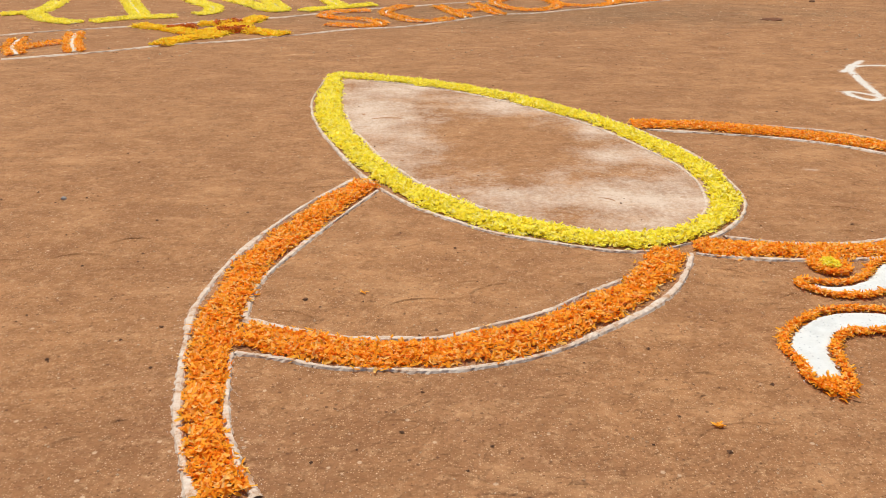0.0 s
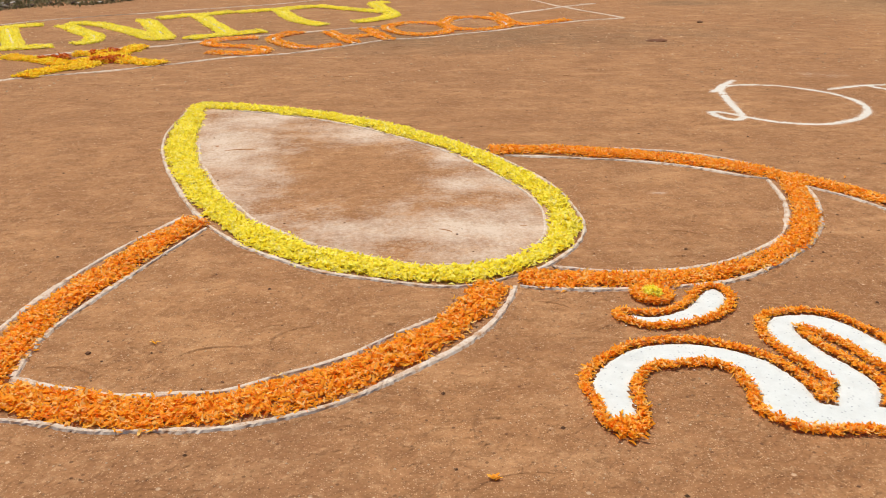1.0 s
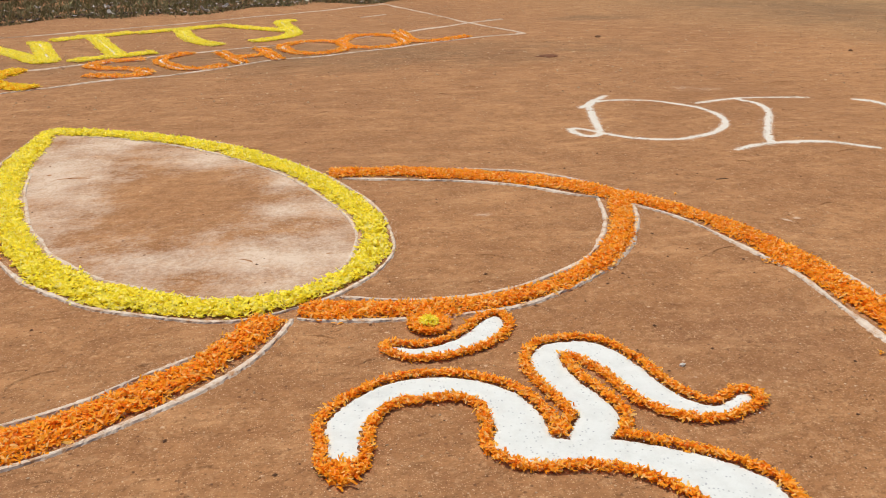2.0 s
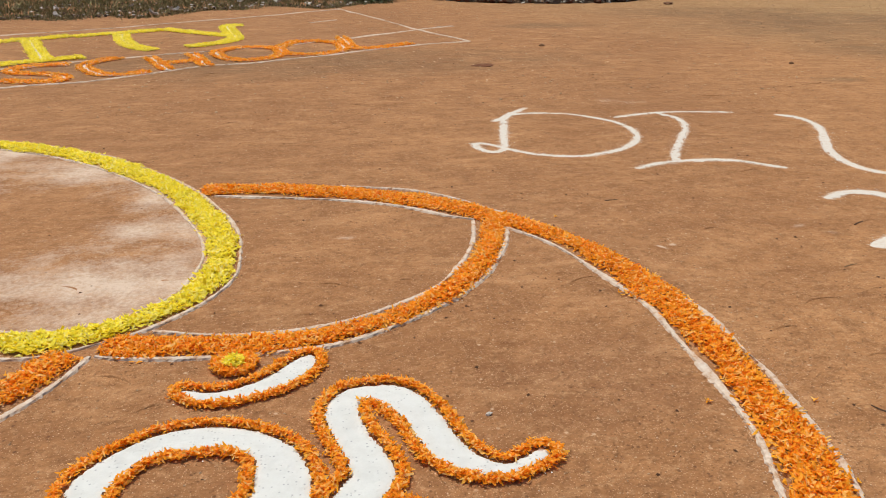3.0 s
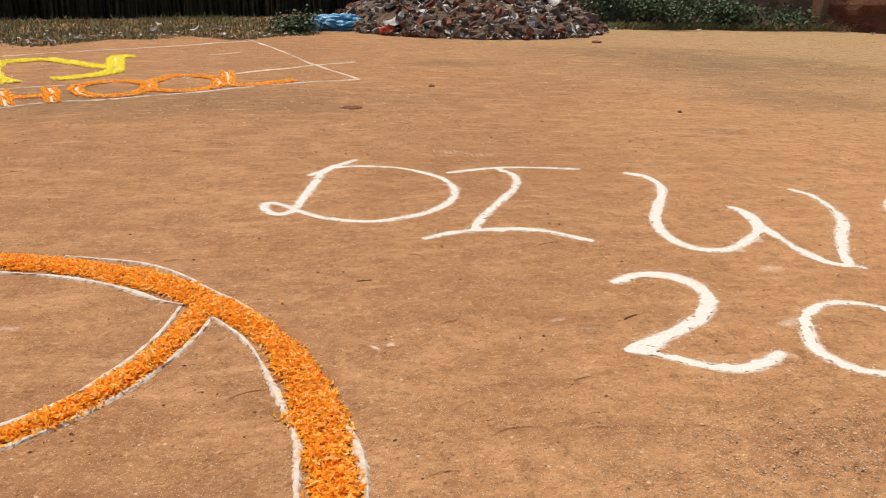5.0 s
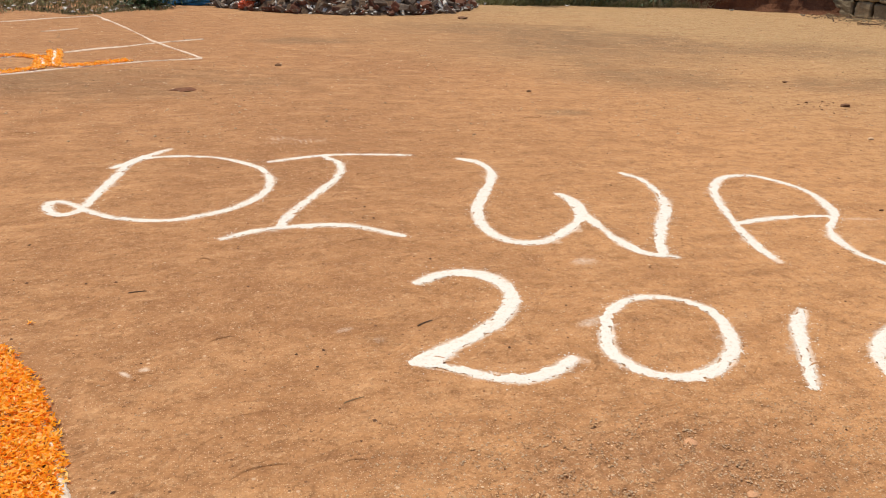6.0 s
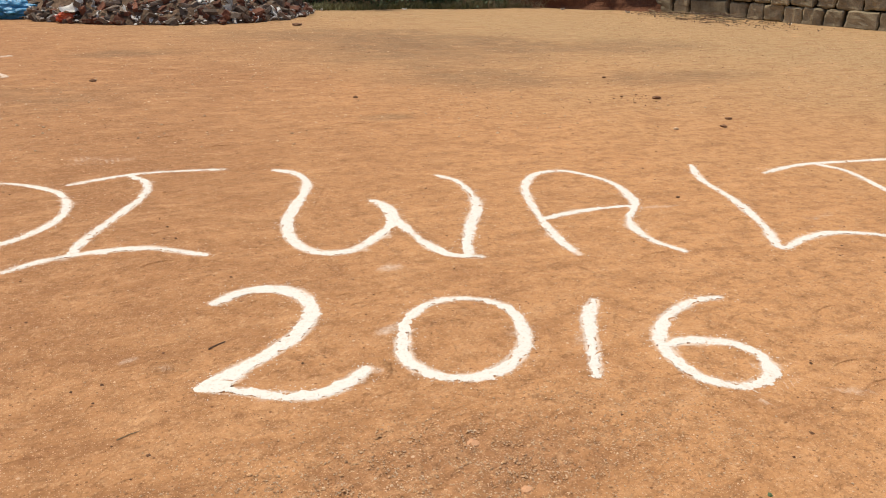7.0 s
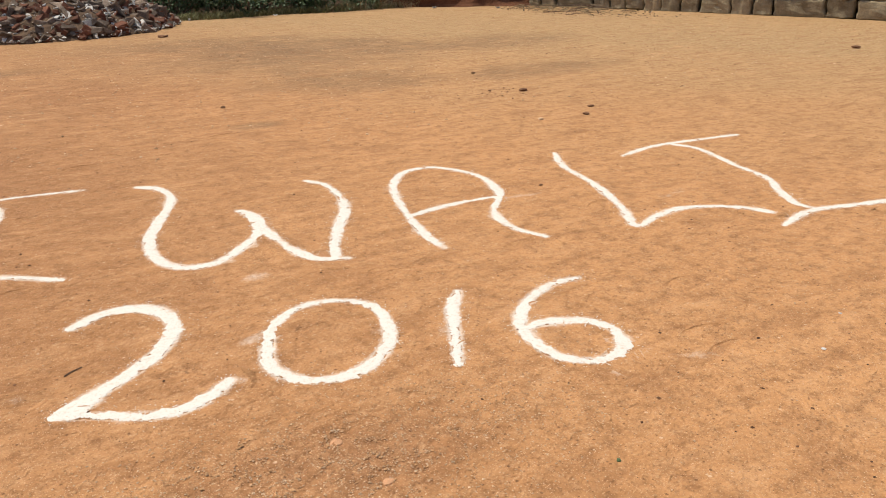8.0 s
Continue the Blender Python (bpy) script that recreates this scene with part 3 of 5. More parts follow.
# ---- the sacred sign ----
def build_sign():
    ob = thing("sacred_sign", "white powder sign edged with orange marigold petals on soil", "ground sign")
    strokes = [[(x, y, w + 0.020) for x, y, w in stroke] for stroke in ([(1.61, 2.72, 0.07), (1.62, 2.83, 0.09), (1.62, 2.92, 0.11), (1.66, 2.99, 0.11), (1.71, 3.05, 0.09), (1.79, 3.10, 0.10), (1.89, 3.11, 0.12), (2.00, 3.10, 0.10), (2.09, 3.05, 0.10), (2.15, 2.97, 0.12), (2.17, 2.86, 0.15), (2.17, 2.76, 0.15)], [(2.16, 2.75, 0.17), (2.20, 2.70, 0.14), (2.32, 2.67, 0.10), (2.46, 2.64, 0.12), (2.58, 2.56, 0.15), (2.66, 2.49, 0.18), (2.71, 2.42, 0.21), (2.72, 2.35, 0.21)], [(2.37, 2.74, 0.12), (2.43, 2.84, 0.12), (2.42, 2.93, 0.11), (2.37, 3.08, 0.10), (2.35, 3.20, 0.10), (2.38, 3.30, 0.08), (2.45, 3.32, 0.09), (2.53, 3.29, 0.12), (2.61, 3.15, 0.11), (2.64, 3.02, 0.11), (2.69, 2.91, 0.10), (2.76, 2.85, 0.07), (2.84, 2.83, 0.04), (2.95, 2.89, 0.04)])]
    moon = [[(x, y, w + 0.022) for x, y, w in [(1.82, 3.41, 0.02), (1.89, 3.37, 0.05), (1.98, 3.37, 0.06), (2.09, 3.42, 0.08), (2.17, 3.49, 0.09), (2.22, 3.57, 0.08), (2.24, 3.62, 0.02)]]]
    powder_fill("powder_fill", strokes, ob, COOL, 0.009, 0.003, 0.006, 5)
    powder_fill("powder_fill", moon, ob, COOL, 0.008, 0.003, 0.006, 6)
    r = np.random.default_rng(77)
    for curves, border, seed in ((strokes, 0.033, 61), (moon, 0.032, 62)):
        dense = [spline(c, 0.025) for c in curves]
        low, top = np.min([c[:, :2].min(0) for c in dense], 0) - 0.2, np.max([c[:, :2].max(0) for c in dense], 0) + 0.2
        many = int(46000 * np.prod(top - low))
        x, y = low[0] + r.random(many) * (top[0] - low[0]), low[1] + r.random(many) * (top[1] - low[1])
        far = distance(x, y, dense) + r.normal(size=many) * 0.006
        ok = (far > 0.006) & (far < border)
        x, y, far = x[ok], y[ok], far[ok]
        z = ground_z(x, y) + 0.006 + r.random(len(x)) * 0.016 * np.clip(1.2 - np.abs(far / border - 0.5) * 1.4, 0.2, 1)
        scatter_petals("petal_border", x, y, z, ORANGE, ob, 0.0225, seed, steep=0.24)
    at = np.array([(1.97, 3.59), (1.97, 3.58)]).mean(0)
    tip = petal_band("petal_tip", [(*(1.61, 2.71), 0.10), (*(1.61, 2.66), 0.09), (*(1.61, 2.62), 0.04)], ORANGE, ob, 30000, 66)
    many = 900
    turn, reach = r.random(many) * 6.28, np.sqrt(r.random(many))
    x, y = at[0] + np.cos(turn) * reach * 0.085, at[1] + np.sin(turn) * reach * 0.085
    scatter_petals("petal_ring", x, y, ground_z(x, y) + 0.006 + r.random(many) * 0.02, ORANGE, ob, 0.026, 63)
    many = 350
    turn, reach = r.random(many) * 6.28, np.sqrt(r.random(many))
    x, y = at[0] + np.cos(turn) * reach * 0.040, at[1] + np.sin(turn) * reach * 0.045
    scatter_petals("petal_centre", x, y, ground_z(x, y) + 0.025 + r.random(many) * 0.025 * (1.1 - reach), YELLOW, ob, 0.018, 64)


build_sign()


# ---- greeting in poured powder ----
def fringe(curves, parent, cell=0.010, reach=0.075):
    """The thin dusting of powder that spreads beside a poured stroke."""
    dense = [spline(c, 0.05) for c in curves]
    low, top = np.min([c[:, :2].min(0) for c in dense], 0) - 0.12, np.max([c[:, :2].max(0) for c in dense], 0) + 0.12
    x, y = np.meshgrid(np.arange(low[0], top[0], cell), np.arange(low[1], top[1], cell), indexing="ij")
    far = distance(x, y, dense)
    amount = np.clip(0.95 * np.exp(-np.clip(far + 0.004, 0, 1) / 0.011) + 0.14 * smooth_field(x.shape, 5, 3) * (far < 0.05), 0, 1) * np.clip((reach - far) / 0.03, 0, 1)
    ob = dust_sheet("powder_fringe", x, y, (far < reach + 0.02) & (far > -0.02), amount, "", 0.0024)
    ob.parent = parent


def chalk_letter(what, seed, width, *strokes, material=None):
    """One letter or digit; strokes of x, y, each of that width."""
    curves = []
    for k, stroke in enumerate(strokes):
        q = spline(stroke, 0.06)
        wave = 1 + 0.13 * rough(len(q), 3, seed + k)
        ends = np.minimum(1, 0.72 + np.minimum(np.arange(len(q)), np.arange(len(q))[::-1]) * 0.2)
        curves.append([(*p, width * w * e) for p, w, e in zip(q, wave, ends)])
    ob = powder_fill("chalk_letter", curves, None, material, 0.007, 0.0105, 0.0016, seed)
    fringe(curves, ob)
    return tagged(ob, f"white powder {what} poured on soil", "ground lettering", "ground greeting")


chalk_letter("letter D with a looped foot", 501, 0.056, [(4.09, 7.96), (3.96, 7.80), (3.86, 7.68), (3.77, 7.33), (3.70, 7.00), (3.63, 6.65), (3.57, 6.54), (3.49, 6.54), (3.43, 6.67), (3.45, 6.79), (3.56, 6.72), (3.67, 6.57), (3.83, 6.42), (4.07, 6.34), (4.27, 6.38), (4.49, 6.50), (4.66, 6.72), (4.74, 6.99), (4.73, 7.29), (4.63, 7.51), (4.43, 7.70), (4.17, 7.75), (3.96, 7.73), (3.86, 7.65), (3.73, 7.52)])
chalk_letter("capital letter I with wide serifs", 511, 0.058, [(4.79, 7.55), (5.03, 7.64), (5.30, 7.68), (5.57, 7.65), (5.84, 7.59)], [(4.39, 5.96), (4.58, 6.05), (4.79, 6.08), (5.02, 6.06), (5.18, 5.99), (5.36, 5.83)], [(5.19, 7.65), (5.26, 7.47), (5.26, 7.26), (5.18, 7.03), (5.00, 6.69), (4.84, 6.39), (4.76, 6.22), (4.72, 6.09)])
chalk_letter("curling letter W", 521, 0.068, [(6.18, 7.43), (6.29, 7.31), (6.31, 7.08), (6.22, 6.81), (6.04, 6.47), (5.92, 6.21), (5.87, 5.95), (5.89, 5.74), (5.98, 5.62), (6.11, 5.61), (6.29, 5.73), (6.48, 5.93), (6.56, 6.14), (6.60, 6.36), (6.58, 6.46)], [(6.58, 6.46), (6.62, 6.31), (6.56, 5.96), (6.54, 5.60), (6.58, 5.37), (6.69, 5.27), (6.73, 5.25)], [(7.25, 6.86), (7.31, 6.67), (7.25, 6.34), (7.13, 6.04), (6.93, 5.75), (6.78, 5.49), (6.69, 5.30)])
chalk_letter("rounded letter A", 531, 0.055, [(7.26, 5.07), (7.29, 5.29), (7.40, 5.68), (7.56, 6.11), (7.73, 6.42), (7.94, 6.63), (8.16, 6.65), (8.28, 6.48), (8.33, 6.18), (8.24, 5.87), (8.13, 5.69), (7.94, 5.51), (7.83, 5.30), (7.80, 5.07), (7.86, 4.90)], [(7.40, 5.69), (7.67, 5.73), (7.91, 5.74), (8.14, 5.72)])
chalk_letter("letter L with a curved foot", 541, 0.060, [(9.29, 6.46), (9.05, 6.06), (8.88, 5.58), (8.65, 5.07), (8.43, 4.72), (8.67, 4.79), (8.90, 4.81), (9.11, 4.71), (9.25, 4.55), (9.31, 4.40)])
chalk_letter("slanting letter I with long serifs", 551, 0.058, [(9.65, 6.04), (10.01, 6.12), (10.26, 6.12), (10.61, 6.05), (11.00, 5.98)], [(10.28, 6.08), (10.32, 5.82), (10.13, 5.33), (9.97, 4.91), (9.76, 4.67), (9.59, 4.42), (9.60, 4.28)], [(9.16, 4.21), (9.43, 4.27), (9.60, 4.27), (9.81, 4.20), (10.10, 4.12), (10.30, 4.07)])
chalk_letter("digit 2", 561, 0.076, [(5.28, 5.17), (5.43, 5.25), (5.59, 5.22), (5.68, 5.08), (5.66, 4.90), (5.55, 4.73), (5.41, 4.61), (5.27, 4.52), (5.17, 4.46), (5.07, 4.40)], [(5.07, 4.40), (5.19, 4.33), (5.31, 4.24), (5.44, 4.19), (5.56, 4.21), (5.65, 4.26), (5.70, 4.30)], [(5.22, 4.45), (5.18, 4.42), (5.15, 4.40)])
chalk_letter("digit 0", 571, 0.070, [(6.34, 4.79), (6.20, 4.78), (6.05, 4.67), (5.94, 4.49), (5.88, 4.32), (5.91, 4.18), (5.99, 4.09), (6.12, 4.06), (6.26, 4.11), (6.40, 4.24), (6.48, 4.39), (6.52, 4.57), (6.47, 4.70), (6.34, 4.79)])
chalk_letter("digit 1", 581, 0.064, [(6.95, 4.50), (6.81, 4.35), (6.70, 4.17), (6.59, 3.99), (6.51, 3.87)])
chalk_letter("digit 6", 591, 0.064, [(7.56, 4.30), (7.41, 4.31), (7.23, 4.25), (7.06, 4.14), (6.95, 4.00), (6.91, 3.88), (6.89, 3.73), (6.94, 3.62), (7.03, 3.57), (7.15, 3.58), (7.22, 3.64), (7.27, 3.75), (7.25, 3.85), (7.17, 3.93), (7.07, 3.98), (6.94, 3.98)])


# ---- banner of flower letters ----
def build_banner_lines():
    ob = thing("guide_lines", "thin chalk guide lines framing the flower lettering", "chalk line")
    for k, line in enumerate(([(2.73, 17.80), (1.80, 17.11), (0.68, 16.25), (-0.40, 15.48), (-1.52, 14.78), (-2.21, 14.41), (-3.72, 13.42), (-4.31, 12.92)], [(2.68, 18.03), (3.24, 16.33), (3.72, 14.59), (4.15, 13.44), (4.41, 12.69)], [(4.46, 14.65), (3.87, 14.21), (3.15, 13.58), (2.50, 13.02), (1.33, 12.31), (0.54, 11.95), (-0.77, 11.31), (-1.53, 10.75), (-2.12, 10.56), (-2.65, 10.26), (-2.77, 10.17), (-3.33, 9.94), (-3.87, 9.71), (-4.36, 9.45)], [(4.41, 12.69), (3.89, 12.49), (3.10, 12.06), (2.12, 11.41), (1.48, 11.03), (0.88, 10.79), (-0.04, 10.05), (-0.72, 9.75), (-1.58, 9.19), (-1.86, 9.06), (-2.37, 8.84), (-2.83, 8.54), (-3.50, 8.23), (-3.72, 8.15)], [(2.17, 15.48), (2.40, 15.68), (2.63, 15.86)], [(4.20, 14.60), (4.34, 14.62), (4.48, 14.60)])):
        chalk_line(line, 0.055 if k < 4 else 0.04, ob, FAINT, 700 + 9 * k, 0.03, 0.45, name="chalk_line")


def flower_letter(what, seed, width, material, colour, *strokes):
    """A letter of petals heaped in two rows on a powder stroke."""
    ob = thing("flower_letter", f"{colour} marigold petal {what} on soil", "flower letter", "flower lettering")
    core, away, row_width = (0.5, 0.36, 0.34) if material is ORANGE else (0.36, 0.30, 0.42)
    for k, stroke in enumerate(strokes):
        chalk_line(stroke, width * core, ob, POWDER, seed + k, 0.03, 0.2, name="chalk_core")
        q = np.array(stroke, float)
        for sign in (-1, 1):
            row = np.c_[q + sign * sideways(spline(q, 0.05))[np.linspace(0, len(spline(q, 0.05)) - 1, len(q)).astype(int)] * width * away, np.full(len(q), width * row_width)]
            petal_band("petals", row, material, ob, 9500, seed + 5 * k + sign, 0.034, 0.026)
    return ob


build_banner_lines()
Y, O = "bright yellow", "orange"
flower_letter("letter R", 801, 0.22, YELLOW, Y, [(-5.06, 10.90), (-4.75, 11.14), (-4.76, 11.65), (-4.87, 12.16)], [(-4.75, 11.09), (-4.35, 10.53), (-3.86, 10.22)])
flower_letter("letter I", 811, 0.22, YELLOW, Y, [(-4.16, 12.54), (-3.92, 12.69), (-3.69, 12.78)], [(-4.02, 12.42), (-3.59, 11.43), (-3.23, 10.60)], [(-3.70, 10.31), (-3.43, 10.56), (-2.89, 10.79)])
flower_letter("letter N", 821, 0.22, YELLOW, Y, [(-2.68, 10.92), (-2.54, 11.08), (-2.62, 11.52), (-2.91, 11.96), (-3.20, 12.44), (-3.36, 12.63)], [(-3.38, 12.87), (-3.06, 12.83), (-2.65, 12.43), (-2.18, 11.78), (-1.77, 11.23), (-1.66, 11.27)], [(-1.69, 11.32), (-1.86, 11.74), (-2.14, 12.49), (-2.36, 13.06), (-2.48, 13.08)])
flower_letter("letter I", 831, 0.22, YELLOW, Y, [(-2.27, 13.38), (-1.93, 13.68), (-1.55, 13.85), (-1.31, 14.05)], [(-1.78, 13.74), (-1.45, 12.83), (-1.17, 12.09), (-0.99, 11.64)], [(-1.40, 11.19), (-1.21, 11.46), (-0.88, 11.63), (-0.57, 11.80)])
flower_letter("letter T", 841, 0.22, YELLOW, Y, [(-1.22, 13.97), (-0.69, 14.26), (-0.12, 14.63)], [(-0.59, 14.15), (-0.42, 13.40), (-0.14, 12.69), (0.17, 12.32)])
flower_letter("letter Y", 851, 0.22, YELLOW, Y, [(-0.08, 14.70), (0.34, 14.34), (0.74, 13.99), (0.98, 13.77)], [(1.08, 15.11), (0.87, 15.00), (0.97, 14.31), (1.12, 13.52), (1.01, 13.00), (0.78, 12.75), (0.57, 12.62)])
flower_letter("letter H", 861, 0.16, ORANGE, O, [(-4.02, 9.17), (-3.91, 8.78), (-3.67, 8.34)], [(-3.59, 9.52), (-3.41, 9.00), (-3.18, 8.48)], [(-3.80, 8.66), (-3.67, 8.85), (-3.50, 9.00)])
flower_letter("letter S", 871, 0.15, ORANGE, O, [(-0.58, 11.20), (-0.82, 11.17), (-1.03, 11.06), (-1.10, 10.79), (-0.92, 10.55), (-0.65, 10.48), (-0.44, 10.34), (-0.36, 10.16), (-0.46, 9.98), (-0.70, 9.97), (-0.96, 10.07)])
flower_letter("letter C", 881, 0.15, ORANGE, O, [(-0.10, 11.64), (-0.29, 11.36), (-0.38, 11.08), (-0.22, 10.65), (-0.00, 10.37), (0.25, 10.38), (0.42, 10.54)])
flower_letter("letter H", 891, 0.15, ORANGE, O, [(0.26, 11.60), (0.41, 11.23), (0.53, 10.88), (0.62, 10.65)], [(0.72, 11.82), (0.87, 11.43), (0.97, 11.02), (1.03, 10.83)], [(0.45, 11.13), (0.69, 11.20), (0.92, 11.32)])
flower_letter("letter O", 901, 0.15, ORANGE, O, [(1.14, 12.23), (1.02, 11.95), (1.12, 11.56), (1.36, 11.27), (1.65, 11.34), (1.83, 11.69), (1.82, 12.09), (1.60, 12.35), (1.33, 12.38), (1.14, 12.23)])
flower_letter("letter O", 911, 0.15, ORANGE, O, [(1.96, 12.88), (1.80, 12.33), (1.87, 11.85), (2.15, 11.66), (2.46, 11.79), (2.63, 12.05), (2.58, 12.61), (2.33, 12.90), (1.96, 12.88)])
flower_letter("letter L", 921, 0.15, ORANGE, O, [(2.63, 13.35), (2.69, 12.86), (2.73, 12.34), (2.89, 12.08), (3.14, 12.17), (3.56, 12.50)])


def build_star():
    ob = thing("flower_star", "star of mixed yellow and rust marigold petals", "flower star")
    for k, stroke in enumerate(([(-3.09, 10.05), (-2.67, 9.81), (-2.29, 9.55), (-2.06, 9.89), (-1.84, 10.64)], [(-2.46, 8.78), (-2.35, 9.16), (-2.08, 9.44), (-2.01, 9.66)], [(-2.42, 10.17), (-2.13, 10.17), (-1.77, 9.69), (-1.33, 9.43)])):
        petal_band("petals", [(*p, 0.24) for p in stroke], GOLD, ob, 7500, 940 + k, 0.042, 0.035)
    for k, (x, y) in enumerate(((-2.56, 9.89), (-1.94, 9.69), (-2.11, 10.21))):
        petal_band("petals", [(x - 0.14, y - 0.05, 0.2), (x, y, 0.3), (x + 0.14, y + 0.05, 0.2)], RUST, ob, 7000, 950 + k, 0.045, 0.05)


build_star()


# ---- far side of the yard ----
def clump_mesh(name, bm_seed, size, flat=0.75, cuts=1):
    """A broken lump: an icosphere chipped by planes and jittered."""
    r = np.random.default_rng(bm_seed)
    bm = bmesh.new()
    bmesh.ops.create_icosphere(bm, subdivisions=cuts, radius=size)
    for v in bm.verts:
        v.co = Vector((v.co.x * (1 + 0.35 * r.normal() * 0.5), v.co.y * (0.8 + 0.25 * r.random()), v.co.z * flat)) * (1 + 0.16 * r.normal())
    mesh = bpy.data.meshes.new(name)
    bm.to_mesh(mesh)
    bm.free()
    return mesh


def block_mesh(name, seed, sx, sy, sz, jitter, rugged=False):
    """A rough block with chipped, bevelled edges."""
    r = np.random.default_rng(seed)
    bm = bmesh.new()
    bmesh.ops.create_cube(bm, size=1.0)
    for v in bm.verts:
        v.co = Vector((v.co.x * sx * (1 + jitter * r.normal()), v.co.y * sy * (1 + jitter * r.normal()), v.co.z * sz * (1 + jitter * r.normal())))
    bmesh.ops.bevel(bm, geom=bm.edges[:], offset=min(sx, sy, sz) * 0.10, segments=1, affect="EDGES")
    if rugged:
        bmesh.ops.subdivide_edges(bm, edges=[e for e in bm.edges if e.calc_length() > sz * 0.4], cuts=4, use_grid_fill=True)
        for v in bm.verts:
            v.co += v.co.normalized() * (noise.noise(v.co * 7 + Vector((seed, 0, 0))) * 0.045 + noise.noise(v.co * 21) * 0.018)
    mesh = bpy.data.meshes.new(name)
    bm.to_mesh(mesh)
    bm.free()
    return mesh


def blades(name, x, y, tall, material, seed, wide=0.012, lean=0.35, label="", category="", base=None):
    """Grass or stems: a tapered, bent blade at each place."""
    r = np.random.default_rng(seed)
    n = len(x)
    turn, tip = r.random(n) * 6.2832, r.normal(size=(n, 2)) * lean
    h = tall * (0.5 + 0.8 * r.random(n))
    w = wide * (0.6 + 0.8 * r.random(n))
    z0 = ground_z(x, y) - 0.01 if base is None else base
    levels = np.array([0.0, 0.5, 1.0])
    cx = x[:, None] + tip[:, :1] * h[:, None] * levels**2
    cy = y[:, None] + tip[:, 1:] * h[:, None] * levels**2
    cz = z0[:, None] + h[:, None] * levels * (1 - 0.12 * levels * np.linalg.norm(tip, axis=1)[:, None])
    half = w[:, None] * np.array([0.5, 0.42, 0.06])
    dx, dy = np.cos(turn)[:, None] * half, np.sin(turn)[:, None] * half
    a, b = np.stack([cx - dx, cy - dy, cz], -1), np.stack([cx + dx, cy + dy, cz], -1)
    verts = np.stack([a[:, 0], b[:, 0], a[:, 1], b[:, 1], a[:, 2], b[:, 2]], 1).reshape(-1, 3)
    at = np.arange(n)[:, None] * 6
    faces = np.concatenate([at + [0, 1, 3, 2], at + [2, 3, 5, 4]], 0)
    ob = quads(name, verts, faces, material, None, label)
    return tagged(ob, category=category, kind="stuff")


def verge(x):
    """Where the weedy verge begins."""
    return 17.5 + 0.45 * x + 0.35 * np.sin(x * 1.7) + 0.2 * np.sin(x * 4.1 + 1)


def build_verge():
    r = np.random.default_rng(3)
    for name, many, deep, tall, material, wide, label in (
        ("weeds", 34000, 5.5, 0.065, GRASS, 0.024, "low weedy green grass along the yard's edge"),
        ("dry_grass", 22000, 5.5, 0.075, STRAW, 0.016, "dry straw-coloured grass mixed among the weeds"),
        ("tall_weeds", 5200, 5.5, 0.15, GRASS, 0.022, "taller dull green weeds behind the verge"),
    ):
        x = -14 + r.random(many) * 19.2
        back = r.random(many) ** (1.5 if tall < 0.3 else 0.7) * deep
        clumps = np.sin(x * 3.3 + back * 2) * np.sin(back * 3.7 + x) + r.normal(size=many) * 0.5
        y = verge(x) + back + 0.12 * r.normal(size=many) + (1.2 if tall > 0.3 else 0)
        ok = (clumps > -0.55) & ~((x > 3.9) & (y < 21.0))
        blades(name, x[ok], y[ok], tall * (0.6 + 0.5 * np.clip(back[ok] / 2, 0, 1.2)), material, many, wide, 0.5, label, "grass")
    many = 7000
    x = -14 + r.random(many) * 24
    y = 23.3 + 0.40 * x.clip(-20, 6) + r.random(many) * 1.4
    blades("dark_thicket", x, y, np.full(many, 1.5), STEMS, 9, 0.05, 0.12, "dark shaded thicket of upright stems behind the weeds", "thicket")


build_verge()


def shrub(label, x, y, rx, ry, tall, many, seed):
    """A low bush: branching stems and many small leaves in uneven clumps."""
    ob = thing("shrub", label, "shrub", "", x, y)
    r = np.random.default_rng(seed)
    centres = np.stack([r.normal(size=26) * rx * 0.5, r.normal(size=26) * ry * 0.5, (0.15 + 0.75 * r.random(26)) * tall], -1)
    stems = bmesh.new()
    for c in centres[::2]:
        end = Vector(c)
        made = bmesh.ops.create_cone(stems, cap_ends=True, segments=5, radius1=0.018, radius2=0.006, depth=end.length)
        turn = Vector((0, 0, 1)).rotation_difference(end.normalized()).to_matrix().to_4x4()
        bmesh.ops.transform(stems, matrix=Matrix.Translation(end / 2) @ turn, verts=made["verts"])
    part("stems", stems, WOOD, ob)
    k = r.integers(0, 26, many)
    p = centres[k] + r.normal(size=(many, 3)) * np.array([0.20, 0.20, 0.13])
    p[:, 2] = np.abs(p[:, 2])
    size, turn, tilt = 0.025 + 0.035 * r.random(many), r.random(many) * 6.28, r.normal(size=many) * 0.7
    u = np.stack([np.cos(turn) * np.cos(tilt), np.sin(turn) * np.cos(tilt), np.sin(tilt)], -1) * size[:, None]
    v = np.stack([-np.sin(turn), np.cos(turn), 0.3 * r.normal(size=many)], -1) * size[:, None] * 0.6
    verts = np.stack([p - u, p + v, p + u, p - v], 1).reshape(-1, 3)
    tagged(quads("leaves", verts, np.arange(many * 4).reshape(-1, 4), SHRUB, ob), kind="stuff")


